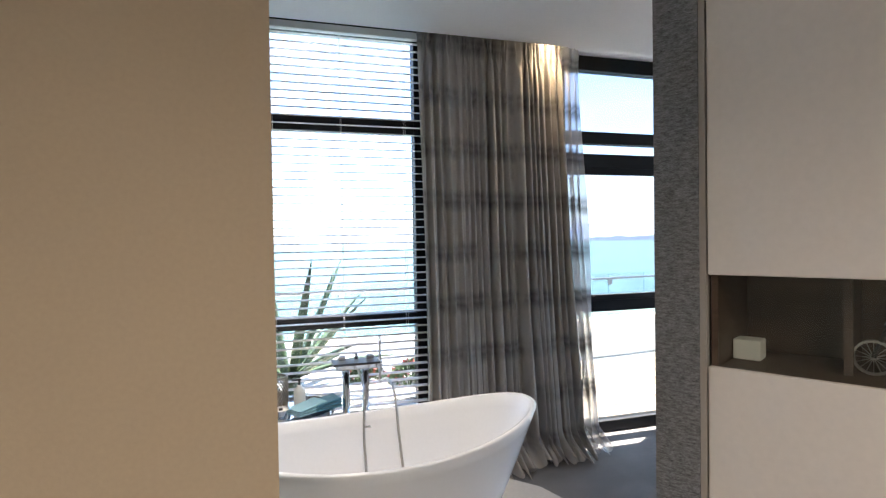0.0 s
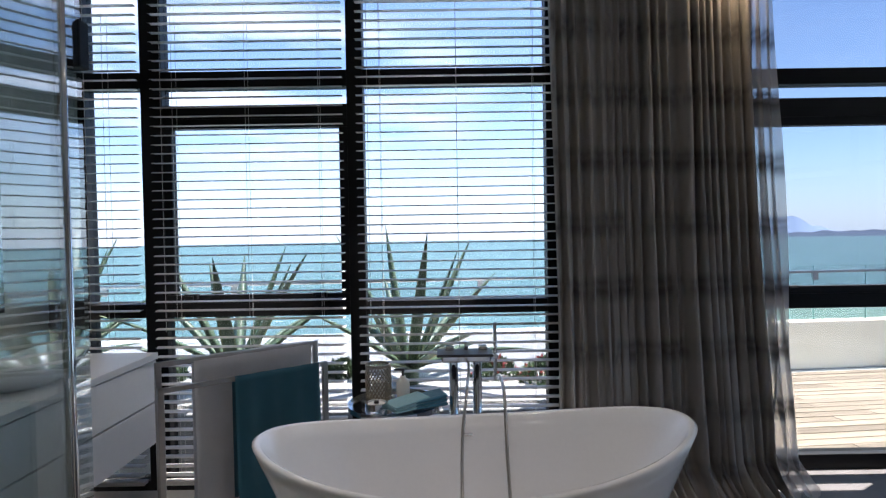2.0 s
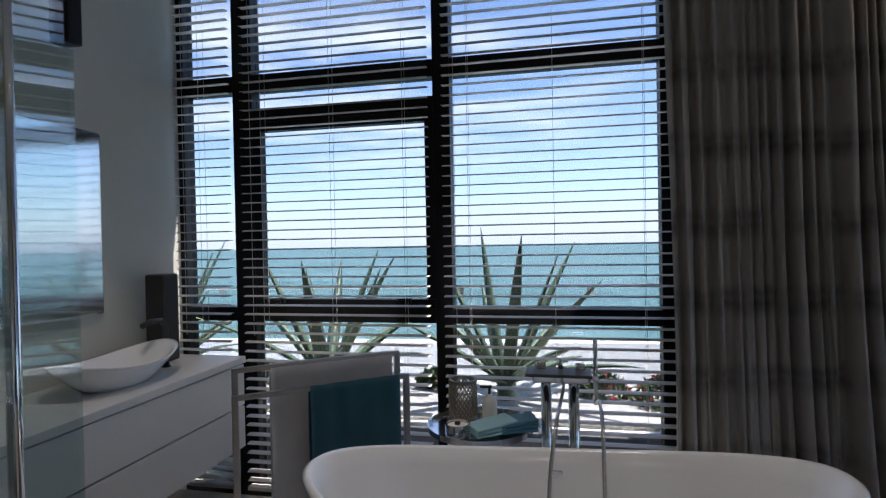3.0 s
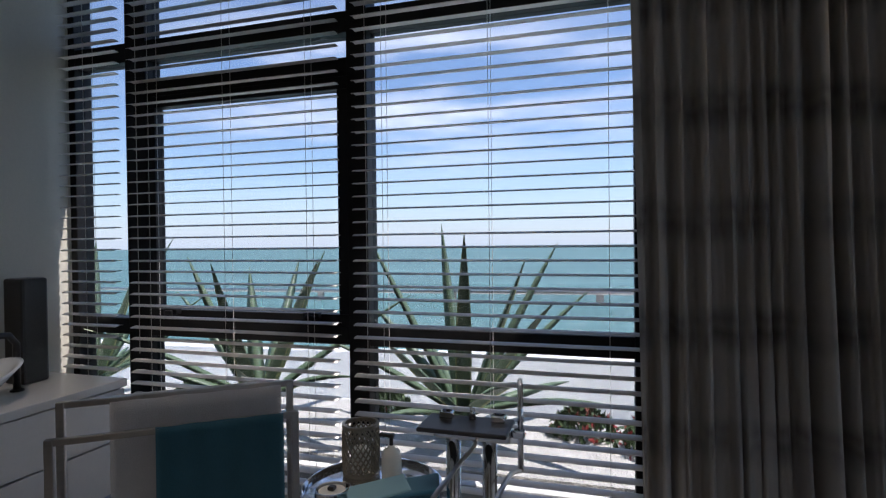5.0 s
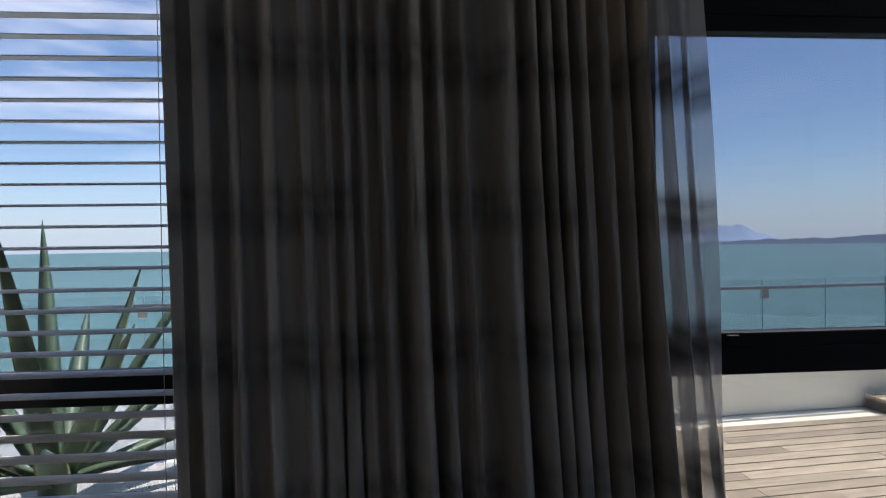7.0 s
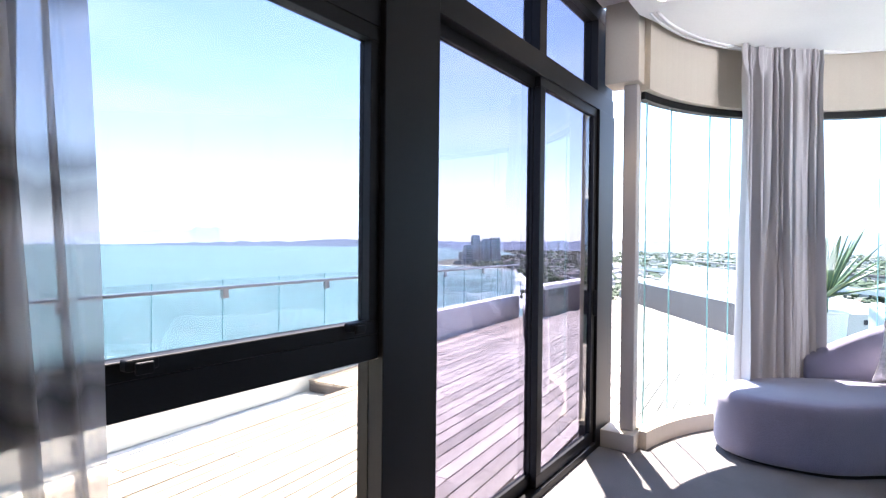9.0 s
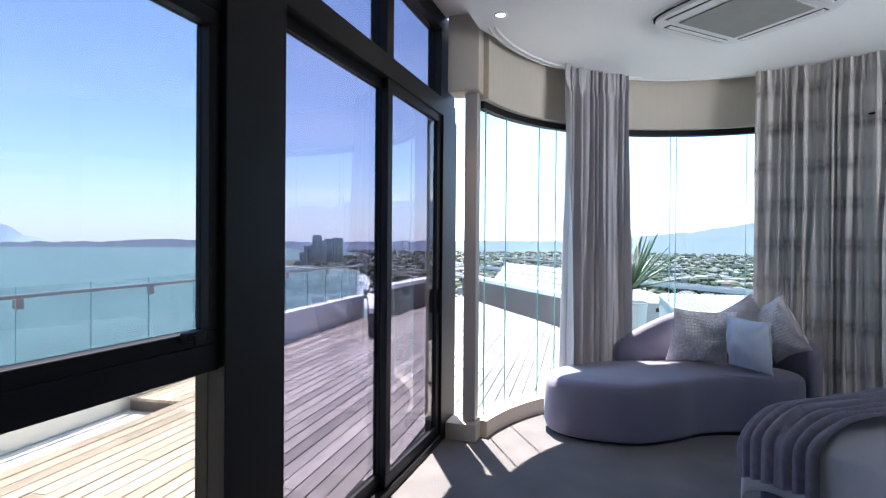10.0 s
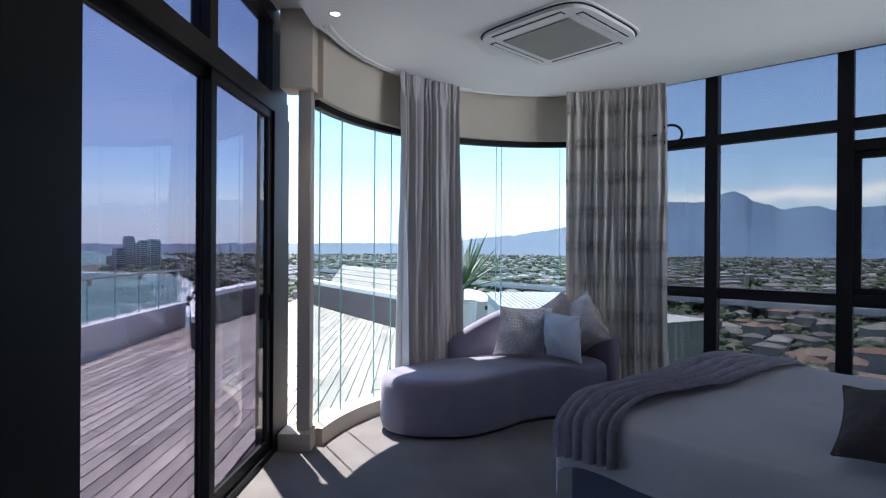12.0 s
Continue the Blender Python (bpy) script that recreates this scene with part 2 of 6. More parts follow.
M = dict(
    carpet=mat("carpet", (0.14, 0.132, 0.13), 0.95, var=0.42, scale=3, fine=130, bump=0.8, dist=0.006, sheen=0.2),
    tile=mat("floor_tile", (0.62, 0.60, 0.57), 0.25, var=0.06, scale=2, fine=30, bump=0.02),
    plaster=mat("plaster", (0.80, 0.78, 0.76), 0.8, var=0.05, scale=2, fine=90, bump=0.08),
    bath_wall=mat("bathroom_wall_paint", (0.60, 0.585, 0.52), 0.8, var=0.05, scale=2, fine=90, bump=0.08),
    beige=mat("beige_wall", (0.45, 0.36, 0.255), 0.75, var=0.05, scale=1.5, fine=120, bump=0.06),
    lintel=mat("lintel_paint", (0.55, 0.49, 0.41), 0.75, var=0.06, scale=2, fine=120, bump=0.06),
    ceiling=mat("ceiling_paint", (0.88, 0.88, 0.87), 0.85, var=0.03, scale=2, fine=80, bump=0.04),
    alu=mat("anodised_frame", (0.008, 0.008, 0.009), 0.5, metal=0.0, var=0.2, scale=4, fine=200, bump=0.05),
    column=mat("column_paint", (0.42, 0.39, 0.36), 0.6, var=0.05, scale=3, fine=90, bump=0.05),
    slat=mat("blind_slat", (0.74, 0.72, 0.70), 0.5, var=0.05, scale=5, fine=150, bump=0.03, per_object=0.04),
    cord=mat("blind_cord", (0.7, 0.68, 0.66), 0.8, bump=0),
    ceramic=mat("bath_acrylic", (0.85, 0.85, 0.86), 0.16, var=0.02, scale=3, fine=60, bump=0.01, coat=0.4),
    chrome=mat("chrome", (0.75, 0.76, 0.78), 0.10, metal=1.0, var=0.05, scale=10, fine=200, bump=0.01),
    steel=mat("brushed_steel", (0.50, 0.48, 0.46), 0.28, metal=1.0, var=0.1, scale=8, fine=200, bump=0.03, stretch=(1, 1, 12)),
    towel_white=mat("white_towel", (0.74, 0.73, 0.74), 0.95, var=0.08, scale=8, fine=260, bump=0.7, sheen=0.3),
    towel_teal=mat("teal_towel", (0.05, 0.18, 0.26), 0.95, var=0.16, scale=8, fine=260, bump=0.8, sheen=0.3),
    towel_pale=mat("pale_teal_towel", (0.28, 0.50, 0.56), 0.95, var=0.12, scale=8, fine=260, bump=0.8, sheen=0.3),
    gloss_white=mat("lacquered_front", (0.72, 0.70, 0.68), 0.35, var=0.03, scale=2, fine=60, bump=0.01),
    cabinet=mat("cabinet_front", (0.80, 0.74, 0.70), 0.42, var=0.04, scale=1.5, fine=50, bump=0.015),
    dark_wood=mat("dark_veneer", (0.095, 0.062, 0.045), 0.5, var=0.35, scale=5, fine=70, bump=0.1, stretch=(1, 1, 14)),
    dark_gloss=mat("dark_gloss", (0.02, 0.02, 0.024), 0.3, var=0.1, scale=10, fine=90, bump=0.02),
    dark_vase=mat("dark_vase", (0.03, 0.028, 0.027), 0.35, var=0.2, scale=10, fine=90, bump=0.1),
    grey_weave=mat("grey_wallcovering", (0.205, 0.205, 0.215), 0.85, var=0.75, scale=95, fine=300, bump=1.0, stretch=(0.5, 0.5, 1.7)),
    chaise=mat("lilac_upholstery", (0.205, 0.195, 0.275), 0.9, var=0.16, scale=4, fine=170, bump=0.8, sheen=0.5),
    duvet=mat("white_duvet", (0.86, 0.86, 0.88), 0.9, var=0.04, scale=3, fine=200, bump=0.25),
    throw=mat("grey_plush_throw", (0.44, 0.42, 0.52), 0.95, var=0.3, scale=22, fine=240, bump=0.9, sheen=0.6),
    bed_base=mat("bed_upholstery", (0.10, 0.11, 0.16), 0.9, var=0.12, scale=5, fine=240, bump=0.4),
    cush_silver=mat("silver_cushion", (0.80, 0.77, 0.76), 0.30, metal=0.25, var=0.30, scale=40, fine=90, bump=0.9, sheen=0.3, dist=0.01),
    cush_blue=mat("pale_blue_cushion", (0.55, 0.62, 0.74), 0.42, var=0.14, scale=9, fine=130, bump=0.3, sheen=0.4),
    cush_taupe=mat("taupe_cushion", (0.60, 0.54, 0.53), 0.5, var=0.22, scale=35, fine=120, bump=0.6, sheen=0.3),
    cush_brown=mat("brown_cushion", (0.060, 0.050, 0.050), 0.95, var=0.45, scale=25, fine=140, bump=0.9, sheen=0.05),
    plastic=mat("white_plastic", (0.78, 0.78, 0.78), 0.45, var=0.02, bump=0.01),
    grille=mat("grille_grey", (0.30, 0.30, 0.28), 0.6, var=0.08, bump=0.05),
    gap=mat("dark_gap", (0.02, 0.02, 0.02), 0.8, bump=0),
    lantern=mat("pierced_metal", (0.33, 0.29, 0.23), 0.4, metal=0.8, var=0.2, scale=20, bump=0.1),
    soap=mat("frosted_bottle", (0.70, 0.70, 0.66), 0.3, var=0.05, bump=0.02, coat=0.3),
    deck=mat("weathered_deck", (0.37, 0.325, 0.28), 0.75, var=0.42, scale=3, fine=45, bump=0.35, stretch=(1, 9, 6), per_object=0.33),
    render_white=mat("white_render", (0.86, 0.85, 0.81), 0.85, var=0.06, scale=2, fine=60, bump=0.2),
    render_grey=mat("grey_cladding", (0.115, 0.10, 0.098), 0.75, var=0.15, scale=2, fine=60, bump=0.2),
    pot=mat("white_pot", (0.74, 0.73, 0.70), 0.5, var=0.05, bump=0.04),
    soil=mat("planter_gravel", (0.66, 0.63, 0.58), 0.95, var=0.25, scale=9, fine=90, bump=1.0, dist=0.02),
    agave=mat("agave_leaf", (0.13, 0.19, 0.11), 0.45, var=0.3, scale=5, fine=60, bump=0.15),
    agave_edge=mat("agave_margin", (0.36, 0.38, 0.17), 0.5, var=0.2, scale=9, fine=60, bump=0.1),
    bush=mat("bush_leaf", (0.06, 0.10, 0.035), 0.6, var=0.4, scale=12, fine=60, bump=0.2),
    flower=mat("red_flower", (0.42, 0.06, 0.055), 0.6, var=0.3, scale=12, bump=0.1),
    sea=mat("sea_water", (0.098, 0.205, 0.198), 0.55, var=0.30, scale=0.006, fine=0.05, bump=0.25, dist=1.5, stretch=(1, 2.5, 1)),
    surf=mat("surf_foam", (0.8, 0.85, 0.85), 0.7, var=0.1, scale=0.05, bump=0),
    land=mat("town_ground", (0.12, 0.125, 0.092), 0.95, var=0.45, scale=0.02, fine=0.13, bump=0),
    # Distance haze is painted into the next three colours as blue and paleness.
    hazed_hill=mat("haze_painted_hill", (0.105, 0.135, 0.185), 0.95, var=0.18, scale=0.003, fine=0.02, bump=0),
    hazed_range=mat("haze_painted_mountain", (0.105, 0.180, 0.275), 0.95, var=0.12, scale=0.002, fine=0.012, bump=0),
    hazed_peak=mat("haze_painted_peak", (0.42, 0.52, 0.66), 0.95, var=0.06, scale=0.002, fine=0.01, bump=0),
    far_wall=mat("town_wall", (0.33, 0.325, 0.30), 0.85, var=0.1, scale=0.05, bump=0, per_object=0.3),
    green_wall=mat("green_grey_wall", (0.22, 0.25, 0.19), 0.85, var=0.1, scale=0.05, bump=0),
    far_dark=mat("tower_wall", (0.55, 0.55, 0.56), 0.7, var=0.1, scale=0.05, bump=0),
    far_roof=mat("town_roof", (0.27, 0.16, 0.13), 0.85, var=0.25, scale=0.05, fine=0.6, bump=0),
    grey_roof=mat("pale_roof", (0.42, 0.45, 0.46), 0.7, var=0.15, scale=0.05, fine=0.6, bump=0),
    white_roof=mat("white_roof", (0.47, 0.47, 0.455), 0.7, var=0.08, scale=0.2, fine=1.5, bump=0),
    cream_wall=mat("cream_wall", (0.50, 0.47, 0.41), 0.85, var=0.08, scale=0.2, fine=1.5, bump=0),
    asphalt=mat("road_asphalt", (0.13, 0.13, 0.13), 0.9, var=0.12, scale=0.05, fine=0.5, bump=0),
    tree=mat("tree_crown", (0.058, 0.076, 0.042), 0.9, var=0.5, scale=0.4, fine=2.0, bump=0),
    clear=glass("clear_glass", (0.95, 0.975, 0.97)),
    bow_glass=glass("bowed_glass", (0.78, 0.85, 0.855)),
    sea_glass=glass("solar_window_glass", (0.69, 0.71, 0.735)),
    door_side=glass("grey_casement_glass", (0.51, 0.53, 0.56)),
    low_pane=glass("clear_low_pane", (0.70, 0.685, 0.63)),
    town_glass=glass("grey_window_glass", (0.47, 0.485, 0.50), gloss=0.14),
    tinted=glass("door_glass", (0.45, 0.445, 0.50), gloss=0.15),
    shower=glass("shower_glass", (0.88, 0.95, 0.95), gloss=0.2),
    edge_green=mat("glass_edge", (0.24, 0.50, 0.48), 0.15, var=0.05, bump=0),
    bulb=glow("lamp_lens", (1.0, 0.82, 0.55), 14.0),
    candle=mat("candle_wax", (0.8, 0.77, 0.7), 0.6, var=0.03, bump=0.02),
)
M["alu"].node_tree.nodes["Principled BSDF"].inputs["Specular IOR Level"].default_value = 0.22
# ribbed, banded curtain cloth


def cloth(name, base, band, bands=True, through=0.25, open_weave=0.0, sway=0.6, spread=(0.35, 0.6), dash=0.0, pitch=0.31):
    m = bpy.data.materials.new(name)
    m.use_nodes = True
    n, l = m.node_tree.nodes, m.node_tree.links
    b = n["Principled BSDF"]
    b.inputs["Roughness"].default_value = 0.75
    b.inputs["Sheen Weight"].default_value = 0.25
    co = n.new("ShaderNodeTexCoord")
    uv = n.new("ShaderNodeSeparateXYZ")
    l.new(co.outputs["UV"], uv.inputs["Vector"])
    comb = n.new("ShaderNodeCombineXYZ")
    l.new(uv.outputs["X"], comb.inputs["X"]); l.new(uv.outputs["Y"], comb.inputs["Y"])
    nz = n.new("ShaderNodeTexNoise")
    nz.inputs["Scale"].default_value, nz.inputs["Detail"].default_value = 4.0, 5
    mp = n.new("ShaderNodeMapping"); mp.inputs["Scale"].default_value = (3.2, 1.1, 1)
    l.new(comb.outputs["Vector"], mp.inputs["Vector"]); l.new(mp.outputs["Vector"], nz.inputs["Vector"])
    # wide cloudy bands up the cloth
    ma = n.new("ShaderNodeMath"); ma.operation = "MULTIPLY_ADD"
    ma.inputs[1].default_value = 1 / pitch
    l.new(uv.outputs["Y"], ma.inputs[0])
    wob = n.new("ShaderNodeMath"); wob.operation = "MULTIPLY"; wob.inputs[1].default_value = sway
    l.new(nz.outputs["Fac"], wob.inputs[0]); l.new(wob.outputs[0], ma.inputs[2])
    fr = n.new("ShaderNodeMath"); fr.operation = "FRACT"
    l.new(ma.outputs[0], fr.inputs[0])
    rp = n.new("ShaderNodeValToRGB")
    els = rp.color_ramp.elements
    els[0].position, els[0].color = 0.0, (0, 0, 0, 1)
    els[1].position, els[1].color = 1.0, (0, 0, 0, 1)
    for p, v in ((0.30, 0.0), (0.42, 0.65), (0.50, 0.9), (0.57, 0.55), (0.64, 0.8), (0.78, 0.0)):
        e = els.new(p); e.color = (v, v, v, 1)
    l.new(fr.outputs[0], rp.inputs["Fac"])
    patch = n.new("ShaderNodeTexNoise"); patch.inputs["Scale"].default_value = 2.2
    l.new(comb.outputs["Vector"], patch.inputs["Vector"])
    pr = n.new("ShaderNodeMapRange"); pr.inputs["From Min"].default_value, pr.inputs["From Max"].default_value = spread
    l.new(patch.outputs["Fac"], pr.inputs["Value"])
    am = n.new("ShaderNodeMath"); am.operation = "MULTIPLY"
    l.new(rp.outputs["Color"], am.inputs[0]); l.new(pr.outputs["Result"], am.inputs[1])
    if dash:
        # the bands break up into short dashes across the cloth
        dm, dn, dr = n.new("ShaderNodeMapping"), n.new("ShaderNodeTexNoise"), n.new("ShaderNodeMapRange")
        dm.inputs["Scale"].default_value = (6.0, 2.5, 1)
        dn.inputs["Scale"].default_value, dn.inputs["Detail"].default_value = 2.0, 2
        dr.inputs["From Min"].default_value, dr.inputs["From Max"].default_value = 0.36, 0.60
        dr.inputs["To Min"].default_value = 1 - dash
        l.new(comb.outputs["Vector"], dm.inputs["Vector"]); l.new(dm.outputs["Vector"], dn.inputs["Vector"])
        l.new(dn.outputs["Fac"], dr.inputs["Value"])
        a2 = n.new("ShaderNodeMath"); a2.operation = "MULTIPLY"
        l.new(am.outputs[0], a2.inputs[0]); l.new(dr.outputs["Result"], a2.inputs[1])
        am = a2
    mx = n.new("ShaderNodeMixRGB")
    mx.inputs["Color1"].default_value, mx.inputs["Color2"].default_value = (*base, 1), (*band, 1)
    if bands:
        l.new(am.outputs[0], mx.inputs["Fac"])
    else:
        mx.inputs["Fac"].default_value = 0.0
    weave = n.new("ShaderNodeTexNoise"); weave.inputs["Scale"].default_value = 220
    l.new(comb.outputs["Vector"], weave.inputs["Vector"])
    bp = n.new("ShaderNodeBump"); bp.inputs["Strength"].default_value, bp.inputs["Distance"].default_value = 0.3, 0.003
    l.new(weave.outputs["Fac"], bp.inputs["Height"]); l.new(bp.outputs["Normal"], b.inputs["Normal"])
    l.new(mx.outputs["Color"], b.inputs["Base Color"])
    tl, ms = n.new("ShaderNodeBsdfTranslucent"), n.new("ShaderNodeMixShader")
    l.new(mx.outputs["Color"], tl.inputs["Color"])
    ms.inputs["Fac"].default_value = through
    l.new(b.outputs["BSDF"], ms.inputs[1]); l.new(tl.outputs["BSDF"], ms.inputs[2])
    if open_weave:
        tp, m2 = n.new("ShaderNodeBsdfTransparent"), n.new("ShaderNodeMixShader")
        # the darker bands are woven closer
        mo = n.new("ShaderNodeMapRange"); mo.inputs["To Min"].default_value, mo.inputs["To Max"].default_value = open_weave, open_weave * 0.2
        l.new(am.outputs[0], mo.inputs["Value"]); l.new(mo.outputs["Result"], m2.inputs["Fac"])
        l.new(ms.outputs["Shader"], m2.inputs[1]); l.new(tp.outputs["BSDF"], m2.inputs[2])
        ms = m2
    l.new(ms.outputs["Shader"], n["Material Output"].inputs["Surface"])
    return m


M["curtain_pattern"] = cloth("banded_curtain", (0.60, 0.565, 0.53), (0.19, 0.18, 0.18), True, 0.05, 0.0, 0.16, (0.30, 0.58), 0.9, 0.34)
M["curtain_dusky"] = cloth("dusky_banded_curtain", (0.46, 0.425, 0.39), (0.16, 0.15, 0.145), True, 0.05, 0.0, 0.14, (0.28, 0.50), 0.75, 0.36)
M["curtain_plain"] = cloth("plain_curtain", (0.45, 0.43, 0.44), (0.4, 0.4, 0.4), False, 0.06)
M["sheer"] = cloth("sheer_edge", (0.78, 0.74, 0.71), (0.13, 0.12, 0.12), True, 0.45, 0.40, 0.25, (0.15, 0.40), 0.0, 0.36)


# ---- builders ----
def from_bm(name, bm, material, smooth=False):
    me = bpy.data.meshes.new(name)
    bmesh.ops.recalc_face_normals(bm, faces=bm.faces)
    if smooth:
        for f in bm.faces:
            f.smooth = True
    bm.to_mesh(me)
    bm.free()
    for one in (material if isinstance(material, (list, tuple)) else [material]):
        me.materials.append(one)
    return me


def part(name, bm, material, parent=None, label="", smooth=False):
    """Links a bmesh as one mesh object, under a thing or a part where one is given."""
    ob = new(name, from_bm(name, bm, material, smooth))
    if parent is not None:
        ob.parent = parent
    return tagged(ob, label)


def thing(name, label, category, at=(0, 0, 0), turn=0.0, group="", kind=""):
    ob = new(name)
    ob.matrix_basis = pose(*at, 0, 0, turn)
    ob.empty_display_size = 0.1
    return tagged(ob, label, category, group, kind)


def box(bm, x0, x1, y0, y1, z0, z1, m=None, bevel=0.0):
    vs = [bm.verts.new(Vector(p)) for p in ((x0, y0, z0), (x1, y0, z0), (x1, y1, z0), (x0, y1, z0), (x0, y0, z1), (x1, y0, z1), (x1, y1, z1), (x0, y1, z1))]
    fs = [bm.faces.new([vs[i] for i in q]) for q in ((3, 2, 1, 0), (4, 5, 6, 7), (0, 1, 5, 4), (1, 2, 6, 5), (2, 3, 7, 6), (3, 0, 4, 7))]
    if bevel:
        es = list({e for f in fs for e in f.edges})
        r = bmesh.ops.bevel(bm, geom=es, offset=bevel, segments=2, profile=0.5, affect="EDGES")
        vs = list({v for f in r["faces"] for v in f.verts} | {v for v in vs if v.is_valid})
    if m is not None:
        for v in vs:
            v.co = m @ v.co
    return bm


def cube(x0, x1, y0, y1, z0, z1, m=None, bevel=0.0):
    return box(bmesh.new(), x0, x1, y0, y1, z0, z1, m, bevel)


def prism(bm, points, z0, z1):
    """An upright prism over a closed outline, anticlockwise."""
    lo = [bm.verts.new((x, y, z0)) for x, y in points]
    hi = [bm.verts.new((x, y, z1)) for x, y in points]
    n = len(points)
    bm.faces.new(lo[::-1]); bm.faces.new(hi)
    for i in range(n):
        bm.faces.new((lo[i], lo[(i + 1) % n], hi[(i + 1) % n], hi[i]))
    return bm


def tube(bm, points, radius, sides=10, caps=True):
    """A round bar along a line of points; radius may be a list."""
    pts = [Vector(p) for p in points]
    rs = radius if isinstance(radius, (list, tuple)) else [radius] * len(pts)
    rings = []
    side = None
    for i, p in enumerate(pts):
        d = (pts[min(i + 1, len(pts) - 1)] - pts[max(i - 1, 0)]).normalized()
        ref = Vector((0, 0, 1)) if abs(d.z) < 0.9 else Vector((1, 0, 0))
        if side is None:
            side = d.cross(ref).normalized()
        side = (side - d * side.dot(d)).normalized()
        up = side.cross(d)
        rings.append([bm.verts.new(p + (side * math.cos(a) + up * math.sin(a)) * rs[i]) for a in (2 * math.pi * k / sides for k in range(sides))])
    for a, b in zip(rings, rings[1:]):
        for k in range(sides):
            bm.faces.new((a[k], a[(k + 1) % sides], b[(k + 1) % sides], b[k]))
    if caps:
        bm.faces.new(rings[0][::-1]); bm.faces.new(rings[-1])
    return bm


def lathe(bm, profile, at=(0, 0, 0), sides=32, close=False):
    """A turned body from (radius, height) pairs."""
    rings = []
    for r, z in profile:
        rings.append([bm.verts.new((at[0] + r * math.cos(2 * math.pi * k / sides), at[1] + r * math.sin(2 * math.pi * k / sides), at[2] + z)) for k in range(sides)])
    for a, b in zip(rings, rings[1:]):
        for k in range(sides):
            bm.faces.new((a[k], a[(k + 1) % sides], b[(k + 1) % sides], b[k]))
    if close:
        bm.faces.new(rings[0][::-1]); bm.faces.new(rings[-1])
    return bm


def grid(bm, nu, nv, point, loop_u=False):
    """A sheet of nu x nv points, point(u, v) with u and v from 0 to 1, with its uv in metres where point gives it."""
    vs = [[bm.verts.new(point(i / (nu if loop_u else nu - 1), j / (nv - 1))) for j in range(nv)] for i in range(nu)]
    for i in range(nu if loop_u else nu - 1):
        for j in range(nv - 1):
            bm.faces.new((vs[i][j], vs[(i + 1) % nu][j], vs[(i + 1) % nu][j + 1], vs[i][j + 1]))
    return vs

# ---- plan ----
CEIL, TOP = 3.07, 3.24
Y1, Y2 = 3.44, 3.72                      # the two window walls that face the sea
BOW, BOW_R = Vector((5.55, 1.5)), 1.98   # the bowed glass corner
W3_DIR, W3_OUT = Vector((-0.645, -0.764)), Vector((0.764, -0.645))
W3_START = BOW + W3_OUT * BOW_R
W3_END = W3_START + W3_DIR * 5.2


def bow(deg, r=BOW_R):
    return (BOW.x + r * math.cos(radians(deg)), BOW.y + r * math.sin(radians(deg)))


def room_outline(inset):
    arc = [bow(a, BOW_R - inset) for a in np.linspace(-40.2, 84, 40)]
    e = W3_END - W3_OUT * inset
    return [(-2.0, -3.6), (e.x, e.y)] + arc + [(5.7, Y2 - inset), (1.95, Y2 - inset), (1.4, Y1 - inset), (-2.0, Y1 - inset)]


# ---- structure: floor, ceiling, walls ----
floor = part("floor", prism(bmesh.new(), room_outline(-0.06), -0.15, 0.0), M["carpet"])
tagged(floor, "grey woven bedroom carpet with a fine rib", "floor", kind="structure")
plat_pts = [(-1.97, 1.25), (0.0, 1.25), (0.75, 1.32), (1.2, 1.6), (1.45, 2.05), (1.52, 2.45), (1.42, 2.78), (1.2, 3.06), (0.98, 3.36), (-1.97, 3.36)]
platform = part("bath_platform", prism(bmesh.new(), plat_pts, 0.002, 0.10), M["tile"])
tagged(platform, "pale stone-tiled low platform under the bath", "platform", kind="structure")

back_corner = W3_END - W3_OUT * 0.17
ceil_edge = [(-2.0, -3.6), (back_corner.x, back_corner.y)] + [bow(a, BOW_R - 0.11) for a in np.linspace(-38, 82, 40)] + [(5.6, Y2 - 0.30), (2.9, Y2 - 0.31), (2.6, Y1 - 0.31), (-2.0, Y1 - 0.31)]
ceil = part("ceiling", prism(bmesh.new(), ceil_edge, CEIL, CEIL + 0.10), M["ceiling"])
tagged(ceil, "smooth white ceiling with a curved edge over the curtains", "ceiling", kind="structure")
slab = part("ceiling_recess", prism(bmesh.new(), room_outline(-0.2), TOP, TOP + 0.2), M["ceiling"])
tagged(slab, "white recess above the curtain track", "ceiling", kind="structure")
rim = bmesh.new()
tube(rim, [(*bow(a, BOW_R - 0.175), CEIL - 0.002) for a in np.linspace(25, 88, 40)], 0.012, 8)
tube(rim, [(*bow(a, BOW_R - 0.13), CEIL - 0.004) for a in np.linspace(-30, 88, 60)], 0.009, 8)
tagged(part("ceiling_trim", rim, M["plastic"], smooth=True), "slim white curved curtain track along the ceiling edge", "trim", kind="structure")


def wall(name, x0, x1, y0, y1, z0, z1, material, label):
    return tagged(part(name, cube(x0, x1, y0, y1, z0, z1), material), label, "wall", kind="structure")


wall("wall_west", -2.12, -1.97, -3.6, Y1 + 0.1, 0, TOP, M["bath_wall"], "plain pale plastered bathroom wall beside the window")
wall("wall_south", -2.12, 4.6, -3.75, -3.6, 0, TOP, M["plaster"], "plain pale plastered wall at the back")
wall("wall_passage", -1.97, -0.19, 0.50, 0.538, 0, TOP, M["beige"], "warm beige painted passage wall")
wall("wall_pier", 0.92, 2.02, Y1 + 0.02, Y2 + 0.1, 0, TOP, M["plaster"], "plain pier behind the patterned curtain")

